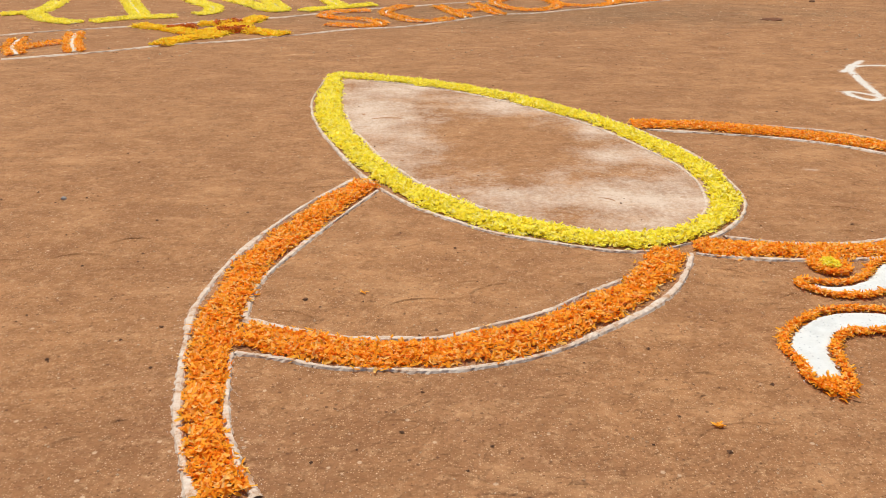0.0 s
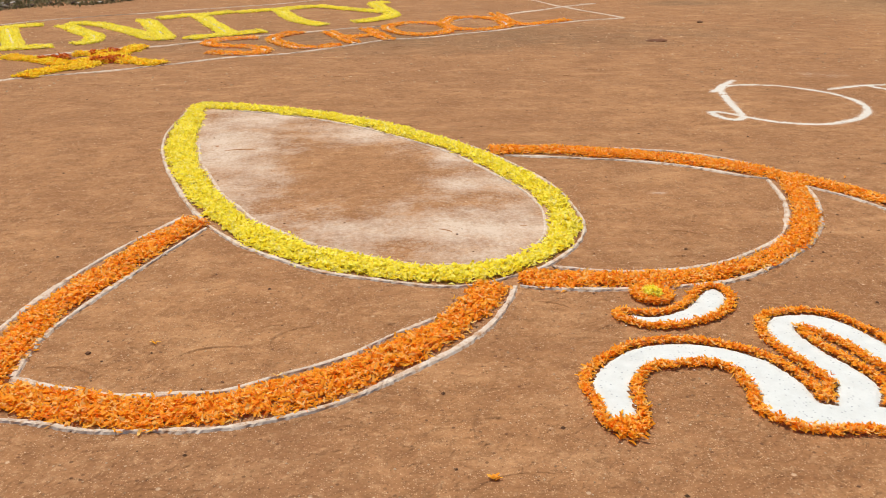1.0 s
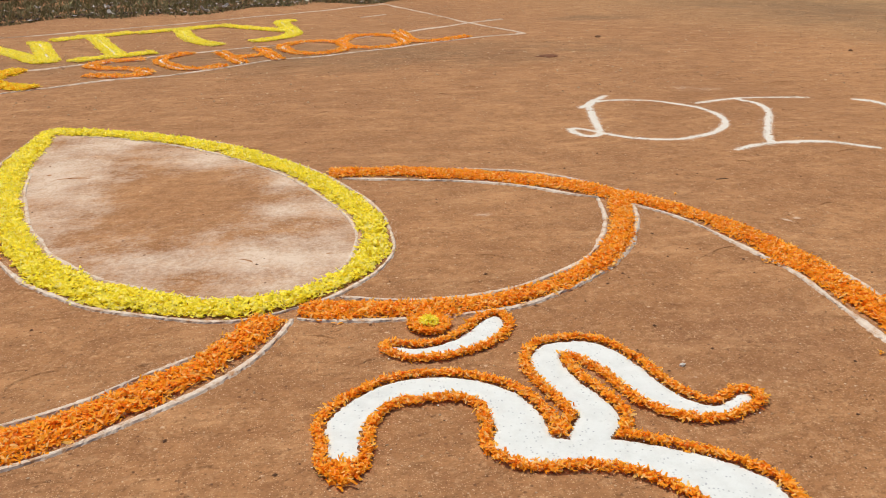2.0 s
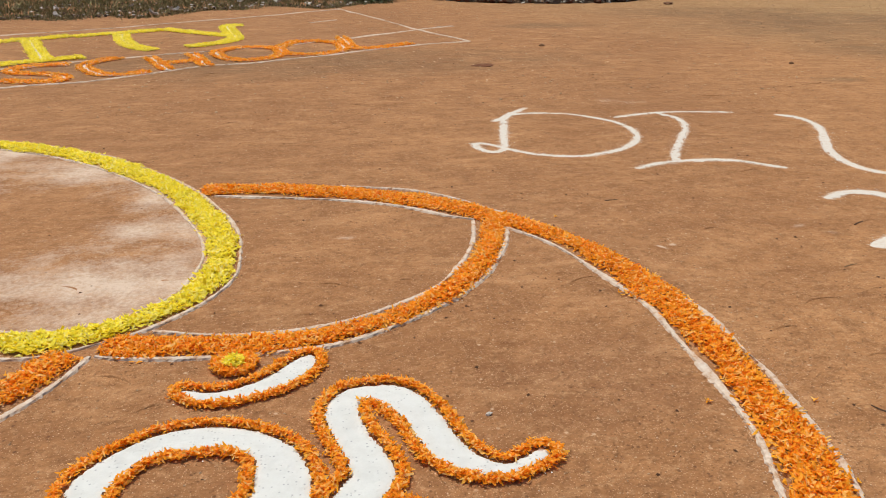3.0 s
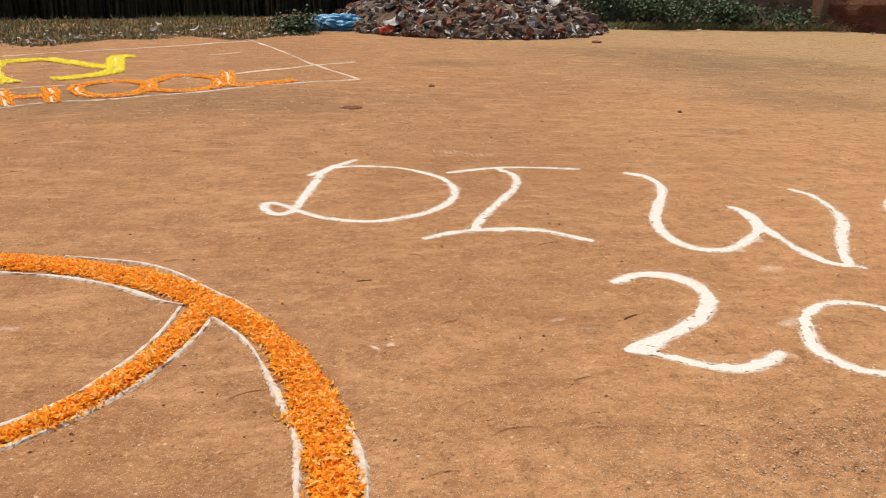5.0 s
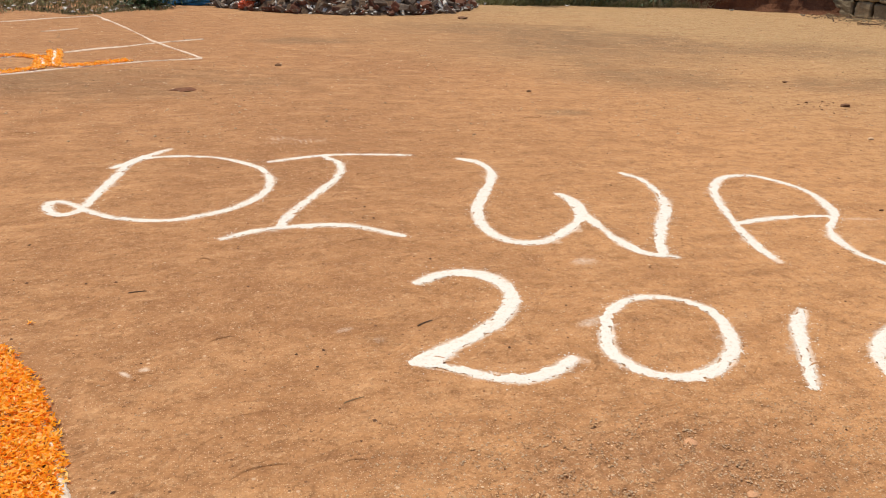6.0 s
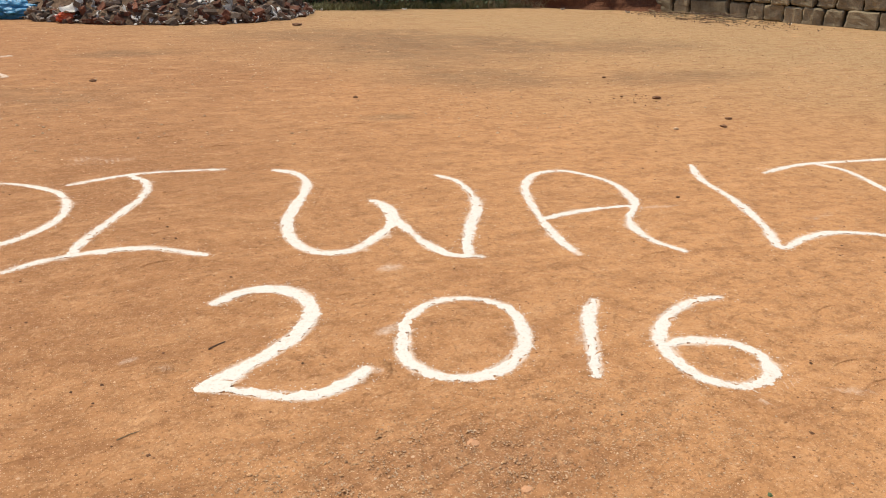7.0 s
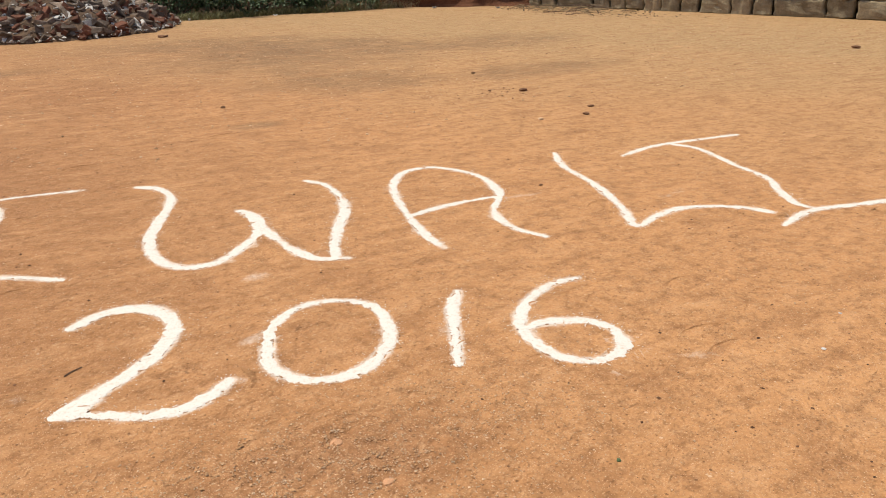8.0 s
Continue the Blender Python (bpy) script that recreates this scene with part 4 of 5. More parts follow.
shrub("dark green leafy shrub beside the rubble heap", 11.3, 22.6, 0.8, 0.5, 0.9, 2600, 21)
shrub("low spreading green shrub at the foot of the bank", 12.9, 22.2, 1.0, 0.5, 0.75, 3000, 22)
shrub("sparse green shrub among dry stalks", 14.6, 22.2, 1.0, 0.45, 0.6, 2400, 23)
shrub("small dark weed bush in front of the blue sheet", 3.5, 19.7, 0.35, 0.2, 0.25, 900, 24)
shrub("thin weeds along the earth bank", 16.1, 22.1, 0.7, 0.3, 0.4, 1200, 25)


def build_edge_weeds():
    r = np.random.default_rng(12)
    many = 4200
    x = 11.0 + r.random(many) * 6.2
    y = 21.55 + 0.35 * np.sin(x * 2.0) * 0.3 + r.random(many) * 0.9 + 0.02 * (x - 12)
    blades("edge_weeds", x, y, np.full(many, 0.16), GRASS, 14, 0.022, 0.6, "short green weeds fringing the earth bank", "grass")
    many = 500
    x, y = 14.5 + r.random(many) * 3.2, 21.5 + r.random(many) * 0.7
    blades("dry_stalks", x, y, np.full(many, 0.3), DRY, 15, 0.014, 1.1, "fallen dry stalks along the bank", "stalks")


build_edge_weeds()


def earth_wall(name, label, ax, ay, bx, by, tall, material, seed, rough_by=0.12):
    """A weathered, bulging earth face from a to b, with real thickness."""
    long = math.hypot(bx - ax, by - ay)
    nu, nv = int(long / 0.12) + 2, int(tall / 0.12) + 2
    u, v = np.meshgrid(np.linspace(0, 1, nu), np.linspace(0, 1, nv), indexing="ij")
    bulge = rough_by * (smooth_field(u.shape, 6, seed) * 0.5 + smooth_field(u.shape, 2.2, seed + 1) * 0.28) + 0.45 * v**1.3 - 0.25 * np.exp(-v * 14)
    nx, ny = -(by - ay) / long, (bx - ax) / long
    x, y = ax + (bx - ax) * u + nx * bulge, ay + (by - ay) * u + ny * bulge
    z = -0.05 + v * tall * (1 + 0.08 * smooth_field(u.shape, 9, seed + 2))
    front = np.stack([x, y, z], -1).reshape(-1, 3)
    back = np.stack([ax + (bx - ax) * u + nx * 1.4, ay + (by - ay) * u + ny * 1.4, z], -1).reshape(-1, 3)
    number = np.arange(u.size).reshape(u.shape)
    f = np.stack([number[:-1, :-1], number[1:, :-1], number[1:, 1:], number[:-1, 1:]], -1).reshape(-1, 4)
    size = u.size
    top = np.stack([number[:-1, -1], number[1:, -1], number[1:, -1] + size, number[:-1, -1] + size], -1)
    sides = [np.stack([number[k, :-1], number[k, 1:], number[k, 1:] + size, number[k, :-1] + size], -1) for k in (0, -1)]
    ob = quads(name, np.vstack([front, back]), np.vstack([f, f[:, ::-1] + size, top, *sides]), material, None, label)
    return tagged(ob, category="earth wall", kind="structure")


earth_wall("wall_back", "weathered brown earth bank overgrown at its foot", 9.8, 23.7, 17.6, 22.6, 1.7, MUD, 31, 0.2)
earth_wall("wall_mud", "dark reddish crumbling mud wall", 16.75, 22.25, 20.9, 19.7, 1.7, MUD_RED, 35, 0.22)


def build_post():
    bm = bmesh.new()
    bmesh.ops.create_cube(bm, size=1.0)
    for v in bm.verts:
        v.co = Vector((v.co.x * 0.22 * (1 if v.co.z > 0 else 1.15), v.co.y * 0.2, (v.co.z + 0.5) * 1.5 - 0.05))
    bmesh.ops.bevel(bm, geom=bm.edges[:], offset=0.015, segments=2, affect="EDGES")
    ob = part("stone_post", bm, MUD)
    ob.location = (16.85, 22.0, 0)
    ob.rotation_euler = (0.05, 0.04, 0.3)
    tagged(ob, "brown weathered stone post between bank and mud wall", "post")


build_post()


# ---- dry-laid stone wall ----
def build_stone_wall():
    a, b = np.array((24.2, 6.5)), np.array((20.35, 20.2))
    long = np.linalg.norm(b - a)
    along = (b - a) / long
    yaw = math.atan2(along[1], along[0])
    wall = thing("stone_wall", "low wall of large rough granite blocks with dark joints", "stone wall", kind="structure")
    core = bmesh.new()
    bmesh.ops.create_cube(core, size=1.0)
    mid = (a + b) / 2
    side = np.array((-along[1], along[0]))
    if side[0] < 0:
        side = -side
    bmesh.ops.transform(core, matrix=pose(mid[0] + side[0] * 0.27, mid[1] + side[1] * 0.27, 0.75, 0, 0, math.degrees(yaw)) @ Matrix.Diagonal((long, 0.3, 1.6, 1)), verts=core.verts)
    part("core", core, JOINT, wall)
    r = np.random.default_rng(41)
    shapes = {}
    base = 0.0
    for course, tall in enumerate((0.42, 0.35, 0.40, 0.34)):
        at = -0.2 * course * 0.7
        while at < long:
            kind = int(r.integers(0, 6))
            size = (0.42, 0.50, 0.58, 0.75, 0.46, 1.15)[kind]
            if (kind, course) not in shapes:
                shapes[kind, course] = block_mesh("stone", 60 + kind * 7 + course, size * 0.97, 0.34, tall * 0.94, 0.07, True)
                shapes[kind, course].materials.append(GRANITE)
            mid = a + along * (at + size / 2)
            stone = new("stone", shapes[kind, course])
            stone.parent = wall
            stone.matrix_basis = pose(mid[0] + side[0] * r.normal() * 0.02, mid[1] + side[1] * r.normal() * 0.02, base + tall / 2 - 0.02 + r.normal() * 0.008, r.normal() * 1.5, r.normal() * 1.5, math.degrees(yaw) + r.normal() * 2.0)
            at += size + 0.02 + 0.03 * r.random()
        base += tall


# ---- rubble heap ----
HEAP = (7.55, 22.1, 3.25, 3.5, 1.5)


def heap_z(x, y):
    cx, cy, rx, ry, tall = HEAP
    far = np.hypot((x - cx) / rx, (y - cy) / ry)
    return ground_z(x, y) + tall * np.clip(1 - far, 0, 1) ** 0.8 * (1 + 0.12 * np.sin(x * 3.1) * np.sin(y * 2.7))


def build_rubble():
    cx, cy, rx, ry, tall = HEAP
    ob = thing("rubble_heap", "heap of broken brick and masonry rubble with litter", "rubble heap")
    x, y = np.meshgrid(np.arange(cx - rx - 0.2, cx + rx + 0.2, 0.15), np.arange(cy - ry - 0.2, cy + ry + 0.2, 0.15), indexing="ij")
    z = heap_z(x, y) + np.where(heap_z(x, y) > 0.03, rng.random(x.shape) * 0.1, -0.03)
    number = np.arange(x.size).reshape(x.shape)
    faces = np.stack([number[:-1, :-1], number[1:, :-1], number[1:, 1:], number[:-1, 1:]], -1).reshape(-1, 4)
    quads("earth_core", np.stack([x, y, z], -1).reshape(-1, 3), faces, MUD, ob)
    r = np.random.default_rng(52)
    shapes = []
    for k in range(5):
        mesh = block_mesh("brick_fragment", 90 + k, 0.15 + 0.03 * k, 0.12, 0.08, 0.22)
        mesh.materials.append(BRICK)
        shapes.append(("brick_fragment", mesh))
    for k in range(6):
        mesh = block_mesh("masonry_lump", 110 + k, 0.13 + 0.03 * k, 0.13 + 0.012 * k, 0.09, 0.30)
        mesh.materials.append(RUBBLE)
        shapes.append(("masonry_lump", mesh))
    for k in range(2):
        mesh = block_mesh("pale_tile", 130 + k, 0.15, 0.11, 0.025, 0.2)
        mesh.materials.append(CHINA)
        shapes.append(("pale_tile", mesh))
    weight = np.array([0.085] * 5 + [0.085] * 6 + [0.19] * 2)
    for k in r.choice(len(shapes), 1900, p=weight / weight.sum()):
        turn, reach = math.pi + r.random() * math.pi, r.random() ** 0.45
        x, y = cx + math.cos(turn) * reach * rx * 1.03, cy + math.sin(turn) * reach * ry * 1.03
        piece = new(shapes[k][0], shapes[k][1])
        piece.parent = ob
        size = 0.42 + 0.80 * r.random() ** 1.8
        piece.matrix_basis = pose(x, y, float(heap_z(x, y)) + 0.05 * size, r.normal() * 35, r.normal() * 35, r.random() * 360) @ Matrix.Diagonal((size, size, size, 1))
    many = 3600
    turn, reach = math.pi + r.random(many) * math.pi, r.random(many) ** 0.4
    x, y = cx + np.cos(turn) * reach * rx * 1.06, cy + np.sin(turn) * reach * ry * 1.06
    crumbs("fine_rubble", x, y, heap_z(x, y) + 0.04, 0.02, 0.075, RUBBLE_FINE, 55, ob)
    crumbs("plaster_chips", x[::5] + 0.05, y[::5], heap_z(x[::5] + 0.05, y[::5]) + 0.06, 0.02, 0.09, CHINA, 56, ob)


def crumbs(name, x, y, z, small, large, material, seed, parent=None, label="", category="", flat=0.55):
    """Loose grit: small uneven octahedra, half sunk."""
    r = np.random.default_rng(seed)
    n = len(x)
    size = small + (large - small) * r.random(n) ** 2.5
    local = np.array([(1, 0, 0), (0, 1, 0), (-1, 0, 0), (0, -1, 0), (0, 0, 1), (0, 0, -1)], float)
    v = local[None] * (0.6 + 0.7 * r.random((n, 6, 1))) * size[:, None, None] * 0.5
    turn = r.random(n) * 6.28
    c, s = np.cos(turn)[:, None], np.sin(turn)[:, None]
    vx, vy = v[..., 0] * c - v[..., 1] * s, v[..., 0] * s + v[..., 1] * c
    verts = np.stack([vx + x[:, None], vy + y[:, None], v[..., 2] * flat + z[:, None] + size[:, None] * 0.10], -1).reshape(-1, 3)
    at = np.arange(n)[:, None] * 6
    faces = np.concatenate([at + list(f) for f in ((0, 1, 4), (1, 2, 4), (2, 3, 4), (3, 0, 4), (1, 0, 5), (2, 1, 5), (3, 2, 5), (0, 3, 5))], 0)
    ob = quads(name, verts, faces, material, parent, label)
    return tagged(ob, category=category, kind="stuff")


build_rubble()


def rest(ob, x, y, z=0.0, rz=0.0, rx=0.0, ry=0.0):
    ob.matrix_basis = pose(x, y, float(ground_z(x, y)) + z, rx, ry, rz)
    return ob


def crumpled(name, label, category, sx, sy, sz, material, seed, x, y, z, rz):
    """A crumpled sheet or bag lying in folds."""
    r = np.random.default_rng(seed)
    bm = bmesh.new()
    bmesh.ops.create_icosphere(bm, subdivisions=4, radius=0.5)
    for v in bm.verts:
        fold = noise.noise(Vector((v.co.x * 6 + seed, v.co.y * 9, v.co.z * 6))) * 0.38 + noise.noise(v.co * 15) * 0.16
        v.co *= 1 + fold
        v.co = Vector((v.co.x * sx, v.co.y * sy, max(v.co.z, -0.32) * sz))
    ob = part(name, bm, material)
    tagged(ob, label, category)
    return rest(ob, x, y, z + 0.3 * sz, rz)


crumpled("plastic_sheet", "crumpled bright blue plastic sheet lying on the weeds", "plastic sheet", 1.1, 0.6, 0.42, BLUE, 4, 4.45, 20.55, 0.0, 8)
crumpled("plastic_sheet", "crumpled pale blue end of a torn sheet", "plastic sheet", 0.45, 0.35, 0.32, BLUE, 9, 3.9, 20.3, 0.0, 60)
crumpled("plastic_wrapper", "crumpled orange-red plastic wrapper on the rubble's edge", "wrapper", 0.42, 0.2, 0.22, RED, 6, 5.45, 19.45, 0.02, 25)


def build_wooden_box():
    ob = thing("wooden_box", "small brown wooden box standing among the weeds", "box", "", 3.45, 21.2)
    for name, x, y, sx, sy, z, sz in (("front_board", 0, -0.17, 0.46, 0.025, 0.12, 0.24), ("back_board", 0, 0.17, 0.46, 0.025, 0.12, 0.24), ("side_board", -0.22, 0, 0.025, 0.31, 0.12, 0.23), ("side_board", 0.22, 0, 0.025, 0.31, 0.12, 0.23), ("lid", 0, 0, 0.5, 0.4, 0.252, 0.022)):
        board = linked(name, block_mesh(name, 7, sx, sy, sz, 0.01), BRICK, ob)
        board.location = (x, y, z)


build_wooden_box()


def build_white_scrap(x, y, z, size, seed):
    """A torn, curled white plastic scrap."""
    r = np.random.default_rng(seed)
    u, v = np.meshgrid(np.linspace(-1, 1, 7), np.linspace(-1, 1, 5), indexing="ij")
    px, py = u * size * (1 - 0.3 * v**2), v * size * 0.6 * (1 - 0.4 * u**2)
    pz = 0.35 * size * (u**2 + 0.6 * np.sin(v * 3 + r.random() * 6)) + 0.25 * size
    number = np.arange(35).reshape(7, 5)
    f = np.stack([number[:-1, :-1], number[1:, :-1], number[1:, 1:], number[:-1, 1:]], -1).reshape(-1, 4)
    low = np.stack([px, py, pz - 0.004], -1).reshape(-1, 3)
    ob = quads("plastic_scrap", np.vstack([np.stack([px, py, pz], -1).reshape(-1, 3), low]), np.vstack([f, f[:, ::-1] + 35]), CHINA, None, "torn curled white plastic scrap lying in the litter", True)
    ob.matrix_basis = pose(x, y, z, r.normal() * 20, r.normal() * 20, r.random() * 360)
    tagged(ob, category="litter", group="litter along the yard's edge")


scraps = np.random.default_rng(71)
for sx, sy in ((6.2, 20.3), (6.5, 20.4), (6.85, 20.5), (5.6, 19.5), (9.0, 20.5), (9.5, 21.2), (9.3, 20.3), (6.0, 20.8), (7.9, 20.0)):
    build_white_scrap(sx, sy, float(heap_z(np.array(sx), np.array(sy))) + 0.10, 0.24, int(scraps.integers(1, 999)))
for k in range(34):
    sx = -9 + scraps.random() * 12.3
    sy = float(verge(np.array(sx))) + 0.15 + scraps.random() ** 1.5 * 3
    build_white_scrap(sx, sy, float(ground_z(sx, sy)) + 0.02 + 0.05 * scraps.random(), 0.04 + 0.06 * scraps.random(), int(scraps.integers(1, 999)))
for sx, sy in ((11.2, 21.5), (13.3, 21.4), (17.6, 20.8), (19.4, 18.2), (20.6, 15.9), (18.8, 19.6)):
    build_white_scrap(sx, sy, float(ground_z(sx, sy)) + 0.01, 0.06, int(scraps.integers(1, 999)))


def stick(label, x, y, z, long, thick, rz, material, rx=0.0, bend=0.05):
    """A thin bent stick or stalk."""
    bm = bmesh.new()
    rings = []
    for k in range(7):
        s = k / 6 - 0.5
        r = thick * (1 - 0.4 * k / 6) * 0.5
        off = bend * long * math.cos(s * math.pi)
        rings.append([bm.verts.new((s * long, off + r * math.cos(a), r * math.sin(a))) for a in (0, 1.57, 3.14, 4.71)])
    for a, b in zip(rings, rings[1:]):
        for k in range(4):
            bm.faces.new((a[k], a[(k + 1) % 4], b[(k + 1) % 4], b[k]))
    bm.faces.new(rings[0][::-1])
    bm.faces.new(rings[-1])
    ob = part("stick", bm, material)
    tagged(ob, label, "stick")
    return rest(ob, x, y, z + thick * 0.4, rz, 0, rx)


stick("thin pale cane leaning on the rubble heap", 6.65, 19.6, 0.32, 1.3, 0.022, 110, CHINA, 26)
stick("broken dark wooden beam lying on the rubble", 8.5, 20.7, 0.62, 1.3, 0.14, 150, WOOD, 12)
stick("short dark beam end in the rubble", 9.2, 21.2, 0.60, 1.0, 0.12, 170, WOOD, -8)
stick("upright broken brown pipe stump in the heap", 7.8, 20.5, 0.72, 0.55, 0.17, 80, BRICK, 78)
stick("dry brown branch lying in the verge", 3.4, 19.5, 0.03, 0.8, 0.035, 10, WOOD)
for k in range(60):
    stick("dry twig fallen at the foot of the wall", 18.6 + 2.0 * scraps.random(), 16.3 + 3.0 * scraps.random(), 0.03 + 0.08 * scraps.random(), 0.3 + 0.6 * scraps.random(), 0.014, 360 * scraps.random(), DRY if k % 3 else WOOD, 8 * scraps.normal(), 0.12)


def build_litter_heap():
    r = np.random.default_rng(83)
    many = 1500
    x, y = 19.9 + r.normal(size=many) * 0.6, 17.8 + r.normal(size=many) * 1.2
    z = ground_z(x, y) + 0.12 * np.exp(-((x - 20) / 0.7) ** 2 - ((y - 17.8) / 1.3) ** 2)
    crumbs("litter_heap", x, y, z, 0.012, 0.06, RUBBLE_FINE, 84, None, "low heap of stones, twigs and litter by the wall", "litter")


build_litter_heap()


def build_verge_litter():
    r = np.random.default_rng(87)
    x = -12 + 16 * r.random(1500)
    y = verge(x) + 0.05 + r.random(1500) ** 2 * 3.0
    crumbs("verge_litter", x, y, ground_z(x, y) + 0.02, 0.02, 0.10, RUBBLE_FINE, 88, None, "brown leaf and earth litter strewn through the verge", "litter", 0.5)
    x = -12 + 16 * r.random(420)
    y = verge(x) + r.random(420) ** 1.5 * 3.0
    crumbs("paper_litter", x, y, ground_z(x, y) + 0.03, 0.02, 0.10, CHINA, 89, None, "torn pale paper bits strewn through the verge", "litter", 0.4)


build_verge_litter()


# ---- loose bits on the soil ----
def loose_z(x, y):
    """The dug, crumbled patch before the digits: small ridges and hollows on the yard."""
    x, y = np.asarray(x, float), np.asarray(y, float)
    far = np.hypot((x - 5.72) / 0.95, (y - 3.52) / 0.48)
    u, v = x * 0.8 + y * 0.6, y * 0.8 - x * 0.6
    waves = np.sin(u * 23 + 2 * np.sin(v * 9)) * np.sin(v * 31 + 1.5 * np.sin(u * 13)) * 0.5 + np.sin(u * 57 + v * 21) * np.sin(v * 63 - u * 18) * 0.3
    furrow = -1.3 * np.exp(-((v - 0.0 + 0.62 + 0.02 * np.sin(u * 17)) / 0.022) ** 2)
    return ground_z(x, y) + 0.0025 + (0.010 * (waves + furrow) + 0.006) * np.clip(1.15 - far, 0, 0.7) - 0.006 * np.clip((far - 1.1) * 4, 0, 1)


def build_loose_soil():
    x, y = np.meshgrid(np.arange(4.6, 6.85, 0.012), np.arange(2.9, 4.15, 0.012), indexing="ij")
    r = np.random.default_rng(88)
    far = np.hypot((x - 5.72) / 0.95, (y - 3.52) / 0.48)
    z = loose_z(x, y) + 0.005 * smooth_field(x.shape, 2.5, 4) * np.clip(1.1 - far, 0, 0.7) + 0.002 * r.normal(size=x.shape) * np.clip(1.1 - far, 0, 0.7)
    number = np.arange(x.size).reshape(x.shape)
    faces = np.stack([number[:-1, :-1], number[1:, :-1], number[1:, 1:], number[:-1, 1:]], -1)[far[:-1, :-1] < 1.3]
    used, faces = np.unique(faces, return_inverse=True)
    ob = quads("loose_soil", np.stack([x, y, z], -1).reshape(-1, 3)[used], faces.reshape(-1, 4), SOIL, None, "patch of dug crumbled soil with small ridges", True)
    tagged(ob, category="loose soil", kind="stuff")


build_loose_soil()


def build_grit():
    r = np.random.default_rng(90)
    x, y = -3 + 15 * r.random(30000), 1.6 + 8.4 * r.random(30000) ** 1.2
    crumbs("grit", x, y, ground_z(x, y), 0.0025, 0.011, PEBBLE, 91, None, "scattered pale and brown grit on the soil", "grit")
    x, y = -6 + 28 * r.random(13000), 8 + 13 * r.random(13000)
    crumbs("gravel", x, y, ground_z(x, y), 0.008, 0.034, PEBBLE, 92, None, "small stones scattered over the far yard", "gravel")
    x, y = -4 + 22 * r.random(9000), 1.6 + 17 * r.random(9000) ** 1.2
    crumbs("dark_crumbs", x, y, ground_z(x, y), 0.004, 0.020, DARK_BITS, 93, None, "dark crumbs of earth and bark on the soil", "crumbs")
    many = 3200
    x, y = 5.75 + r.normal(size=many) * 0.5, 3.6 + r.normal(size=many) * 0.2
    crumbs("clods", x, y, loose_z(x, y), 0.003, 0.012, CLOD, 94, None, "loose crumbled clods of soil in front of the digits", "clods")
    many = 14000
    x, y = 5.6 + r.normal(size=many) * 0.65, 3.45 + r.normal(size=many) * 0.26
    crumbs("clod_grit", x, y, loose_z(x, y), 0.002, 0.011, PEBBLE, 98, None, "pale fine grit among the crumbled soil", "grit")
    many = 300
    x, y = 5.75 + r.normal(size=many) * 0.45, 3.6 + r.normal(size=many) * 0.18
    crumbs("large_clods", x, y, loose_z(x, y), 0.007, 0.020, CLOD, 96, None, "broken clods of dug soil before the digits", "clods", 0.45)
    x, y = -3 + 15 * r.random(5000), 1.6 + 8 * r.random(5000)
    crumbs("soil_crumbs", x, y, ground_z(x, y), 0.004, 0.014, CLOD, 97, None, "small brown soil crumbs scattered over the yard", "crumbs", 0.4)
    many = 60
    x, y = 10.75 + r.normal(size=many) * 0.28, 9.05 + r.normal(size=many) * 0.22
    crumbs("leaf_crumbs", x, y, ground_z(x, y), 0.008, 0.035, DARK_BITS, 99, None, "dark leaf crumbs strewn round a dry leaf", "crumbs")
    x, y = 9 + 12 * r.random(900), 9.5 + 11 * r.random(900)
    crumbs("dark_gravel", x, y, ground_z(x, y), 0.008, 0.03, DARK_BITS, 95, None, "dark stones and leaf bits toward the wall", "gravel")


build_grit()


def build_scuffs():
    """Heel and shoe marks: short curved lips of pushed-up soil."""
    r = np.random.default_rng(101)
    verts, faces = [], []
    for _ in range(1100):
        x, y = -3 + 16 * r.random(), 1.7 + 11 * r.random() ** 1.3
        radius, start, sweep = 0.03 + 0.12 * r.random(), r.normal() * 0.5 + 1.5, 0.6 + 1.5 * r.random()
        high, wide = 0.002 + 0.005 * r.random() ** 2, 0.010 + 0.018 * r.random()
        base = len(verts)
        for k in range(9):
            a = start + sweep * (k / 8 - 0.5)
            fade = math.sin(math.pi * k / 8)
            for off, lift in ((-0.15, -0.002), (0.15, 1.0), (1.0, 0.35), (2.4, -0.002)):
                q = radius + off * wide * (0.4 + 0.6 * fade)
                px, py = x + math.cos(a) * q * 1.4, y + math.sin(a) * q
                verts.append((px, py, float(ground_z(px, py)) + (lift * high * fade if lift > 0 else lift)))
        faces += [(base + k * 4 + j, base + k * 4 + j + 1, base + k * 4 + j + 5, base + k * 4 + j + 4) for k in range(8) for j in range(3)]
    ob = quads("scuff_marks", verts, faces, SOIL, None, "curved scuff marks and heel prints in the soil", True)
    tagged(ob, category="scuffs", kind="stuff")


build_scuffs()


def lump(name, label, category, x, y, size, material, seed, flat=0.4, rz=0.0):
    mesh = clump_mesh(name, seed, size, flat)
    ob = linked(name, mesh, material, None, label)
    tagged(ob, category=category)
    return rest(ob, x, y, size * flat * 0.5, rz)


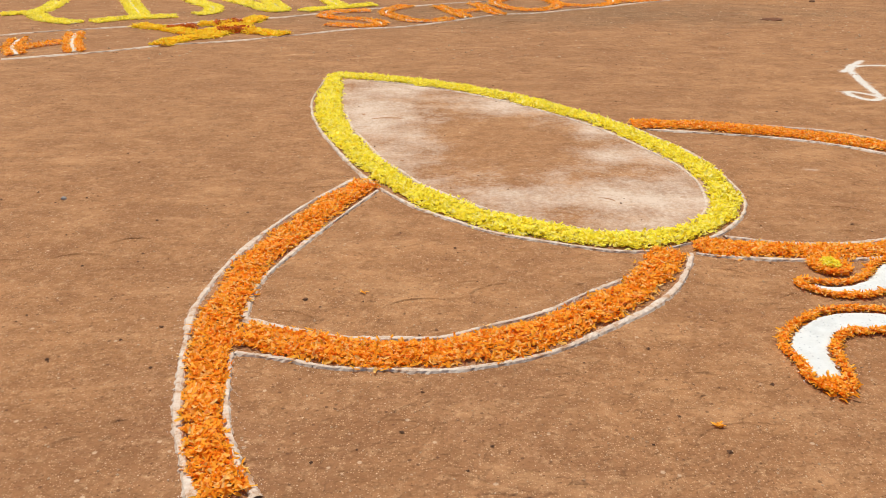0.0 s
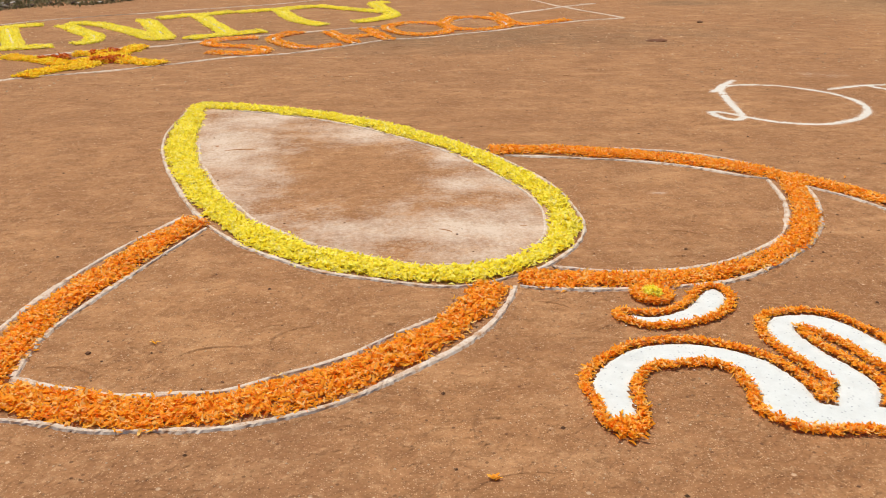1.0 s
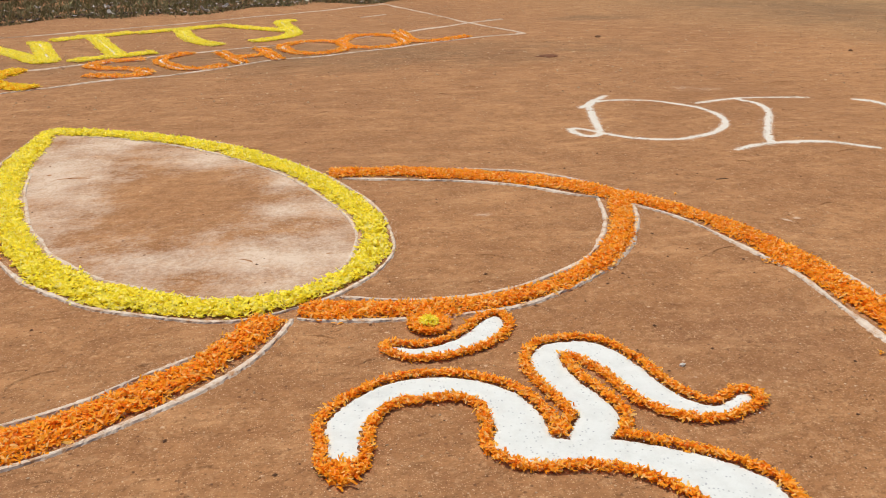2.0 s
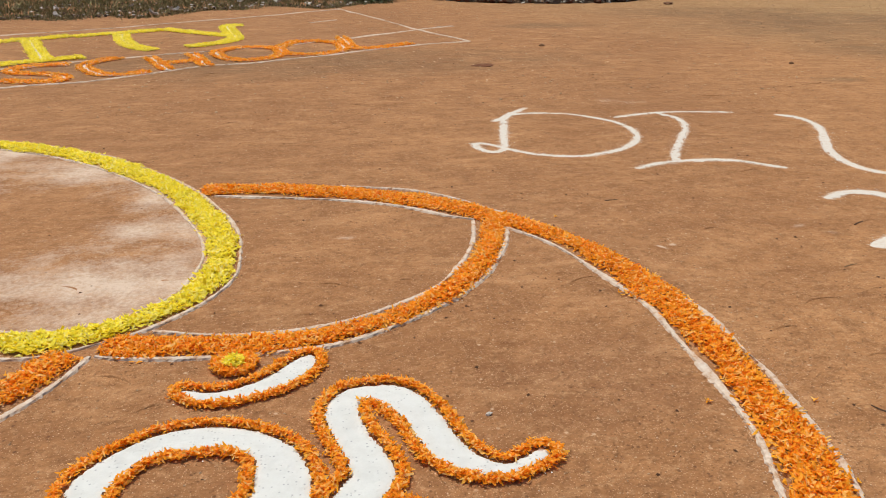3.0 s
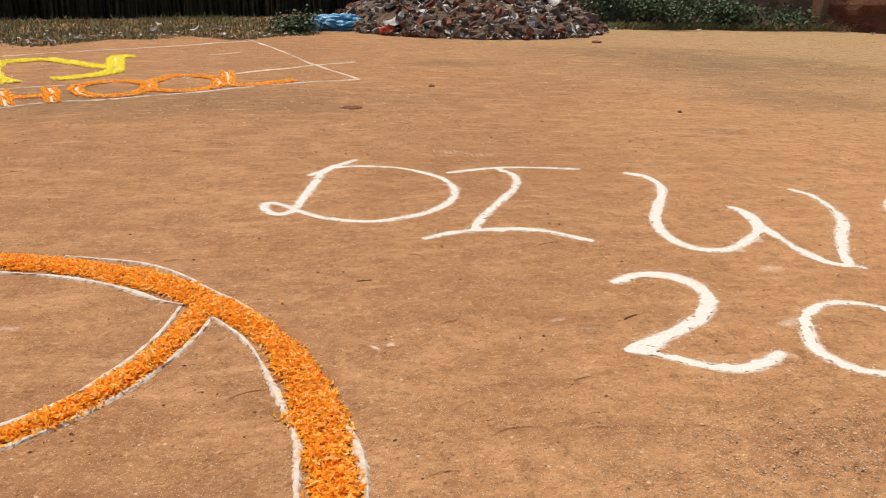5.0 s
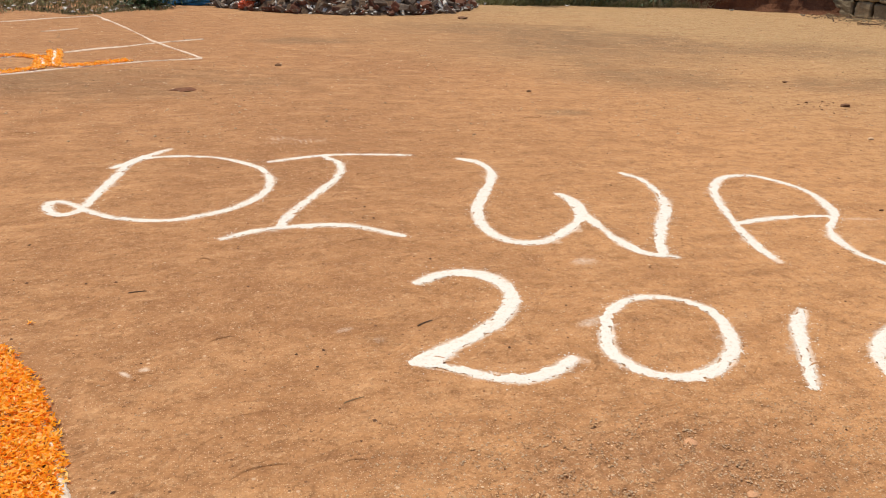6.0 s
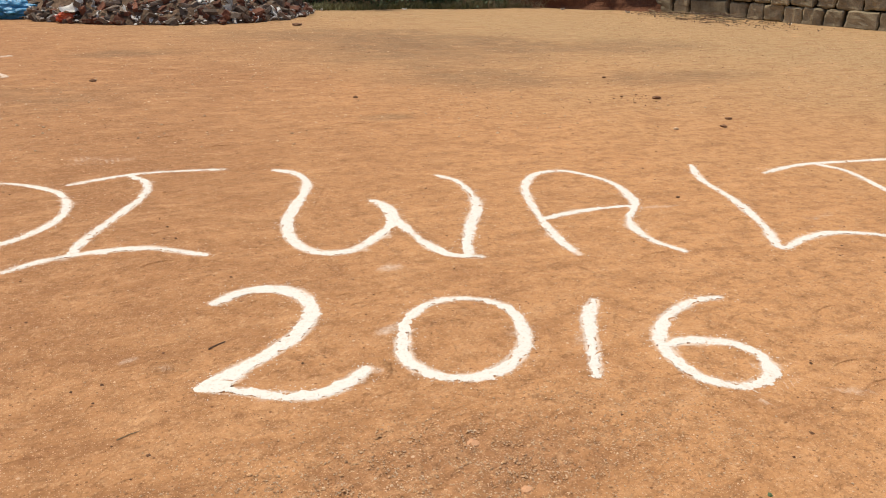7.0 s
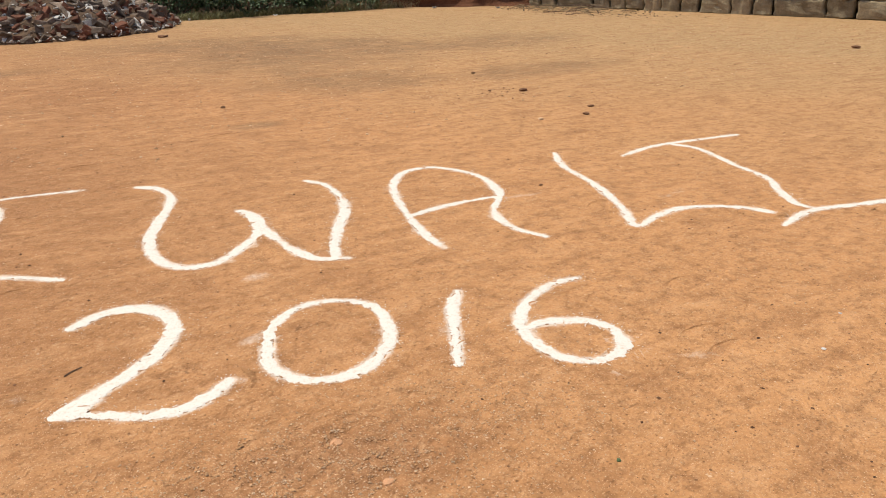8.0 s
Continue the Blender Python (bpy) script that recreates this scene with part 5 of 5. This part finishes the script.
SHERD = mottled("terracotta", (0.52, 0.27, 0.14), (0.64, 0.36, 0.20), 30.0, 0.85, 0.003, "object", 0.1)
lump("potsherd", "flat terracotta shard lying on loose soil", "potsherd", *(5.84, 3.65), 0.032, SHERD, 5, 0.3)
lump("potsherd", "small flat terracotta shard in the clods", "potsherd", *(5.87, 3.35), 0.022, SHERD, 6, 0.3)
lump("petal_scrap", "tiny pink petal scrap on the soil", "petal", *(5.57, 3.56), 0.014, CHINA, 7, 0.3)
lump("bottle_cap", "small dark green bottle cap on the soil", "cap", *(6.57, 3.02), 0.010, SHRUB, 8, 0.4)
lump("plastic_bit", "small pale plastic bit on the soil", "litter", *(7.85, 3.10), 0.013, CHINA, 9, 0.25)
lump("plastic_bit", "tiny white plastic bit on the soil", "litter", *(8.24, 3.27), 0.011, CHINA, 10, 0.25)
lump("dark_stone", "dark stone lying on the yard before the rubble", "stone", *(9.53, 18.10), 0.14, DARK_BITS, 11, 0.25)
lump("dry_leaf", "dark dry leaf on the soil", "leaf", *(11.05, 9.02), 0.06, DARK_BITS, 12, 0.4)
lump("dry_leaf", "small dark leaf crumb on the soil", "leaf", *(10.72, 9.24), 0.02, DARK_BITS, 13, 0.4)
lump("dark_stone", "small dark stone on the soil", "stone", *(10.64, 7.52), 0.040, DARK_BITS, 14, 0.4)
lump("dark_stone", "small dark stone near the letters", "stone", *(10.98, 7.81), 0.040, DARK_BITS, 15, 0.4)
lump("dark_stone", "small dark stone on bare soil", "stone", *(-0.67, 3.07), 0.009, DARK_BITS, 16, 0.5)
lump("soil_clod", "dark clod inside the petal loop", "clod", *(-0.18, 3.29), 0.012, DARK_BITS, 17, 0.5)
lump("soil_mound", "dark patch of crumbled earth on the yard", "clod", *(4.22, 10.50), 0.12, MUD_RED, 18, 0.10)
lump("dark_stone", "dark stone on the far yard", "stone", *(7.80, 10.09), 0.035, DARK_BITS, 31, 0.5)
lump("dark_stone", "dark pebble toward the stone wall", "stone", *(11.38, 10.48), 0.03, DARK_BITS, 32, 0.5)
lump("dark_stone", "dark stone before the chalk guide lines", "stone", *(5.30, 12.09), 0.045, DARK_BITS, 33, 0.4)
lump("dark_stone", "dark stone near the stone wall", "stone", *(17.74, 8.94), 0.08, DARK_BITS, 34, 0.4)
lump("dark_stone", "brown pebble above the last letters", "stone", *(8.55, 5.76), 0.018, DARK_BITS, 35, 0.5)
lump("pale_stone", "pale stone above the slanting letter", "stone", *(10.09, 7.57), 0.028, PEBBLE, 36, 0.5)
lump("pale_stone", "small pale stone on the soil", "stone", *(2.83, 3.13), 0.012, CHINA, 19, 0.6)
lump("pale_stone", "pale scrap on the bare soil", "stone", *(-1.59, 4.43), 0.016, CHINA, 20, 0.6)
for px, py in ((1.17, 2.47), (3.58, 3.11), (3.95, 3.06), (0.04, 3.35), (3.58, 5.06), (1.18, 2.47)):
    many = 5
    r5 = np.random.default_rng(int(px * 100))
    x5, y5 = px + r5.normal(size=many) * 0.008, py + r5.normal(size=many) * 0.008
    tagged(scatter_petals("stray_petals", x5, y5, ground_z(x5, y5) + 0.008, ORANGE, None, 0.02, int(px * 50) + 3, "few stray orange petals on bare soil", 0.2), category="petals")
stick("pale dry straw lying on the soil", *(4.78, 4.17), 0.0, 0.085, 0.004, 20, DRY)
stick("thin dark twig lying near the digit 2", *(5.20, 4.75), 0.0, 0.09, 0.008, 30, WOOD)
stick("thin dark twig on the soil", *(3.99, 5.32), 0.0, 0.08, 0.006, 5, WOOD)
stick("pale straw beside the curved band", *(4.13, 2.99), 0.0, 0.05, 0.006, 120, WOOD)


def smudge(x, y, rx, ry, much, turn, seed):
    """A faint smear of spilt powder."""
    u, v = np.meshgrid(np.linspace(-1.6, 1.6, 26), np.linspace(-1.6, 1.6, 22), indexing="ij")
    c, s = math.cos(turn), math.sin(turn)
    px, py = x + u * rx * c - v * ry * s, y + u * rx * s + v * ry * c
    amount = much * np.exp(-(u**2 + v**2) * 1.6) * (u**2 + v**2 < 2.4)
    dust_sheet("powder_smear", px, py, np.ones_like(u, bool), amount, "faint smear of spilt white powder on soil")


for k, ((px, py), rx, ry, much, turn) in enumerate((
    ((7.20, 3.52), 0.14, 0.05, 0.62, 0.2), ((7.01, 3.46), 0.05, 0.04, 0.6, 0.0), ((7.35, 3.40), 0.22, 0.05, 0.5, -0.5), ((4.97, 4.63), 0.06, 0.05, 0.66, 0.3),
    ((4.84, 4.74), 0.07, 0.03, 0.62, 0.3), ((5.92, 4.59), 0.12, 0.05, 0.5, 0.4), ((6.20, 5.29), 0.12, 0.06, 0.46, 0.0), ((8.26, 5.64), 0.25, 0.05, 0.45, -0.2),
    ((6.44, 3.82), 0.07, 0.04, 0.55, 0.9), ((3.98, 4.53), 0.04, 0.015, 0.9, -0.9), ((4.05, 4.55), 0.03, 0.02, 0.8, 0.0), ((5.01, 8.14), 0.35, 0.15, 0.45, 0.0),
    ((4.93, 8.20), 0.3, 0.15, 0.45, 0.0), ((4.94, 4.63), 0.1, 0.04, 0.5, 0.0), ((9.10, 5.06), 0.2, 0.06, 0.4, 0.2), ((2.40, 4.90), 0.15, 0.05, 0.3, 0.0))):
    smudge(px, py, rx, ry, much, turn, k)

build_stone_wall()
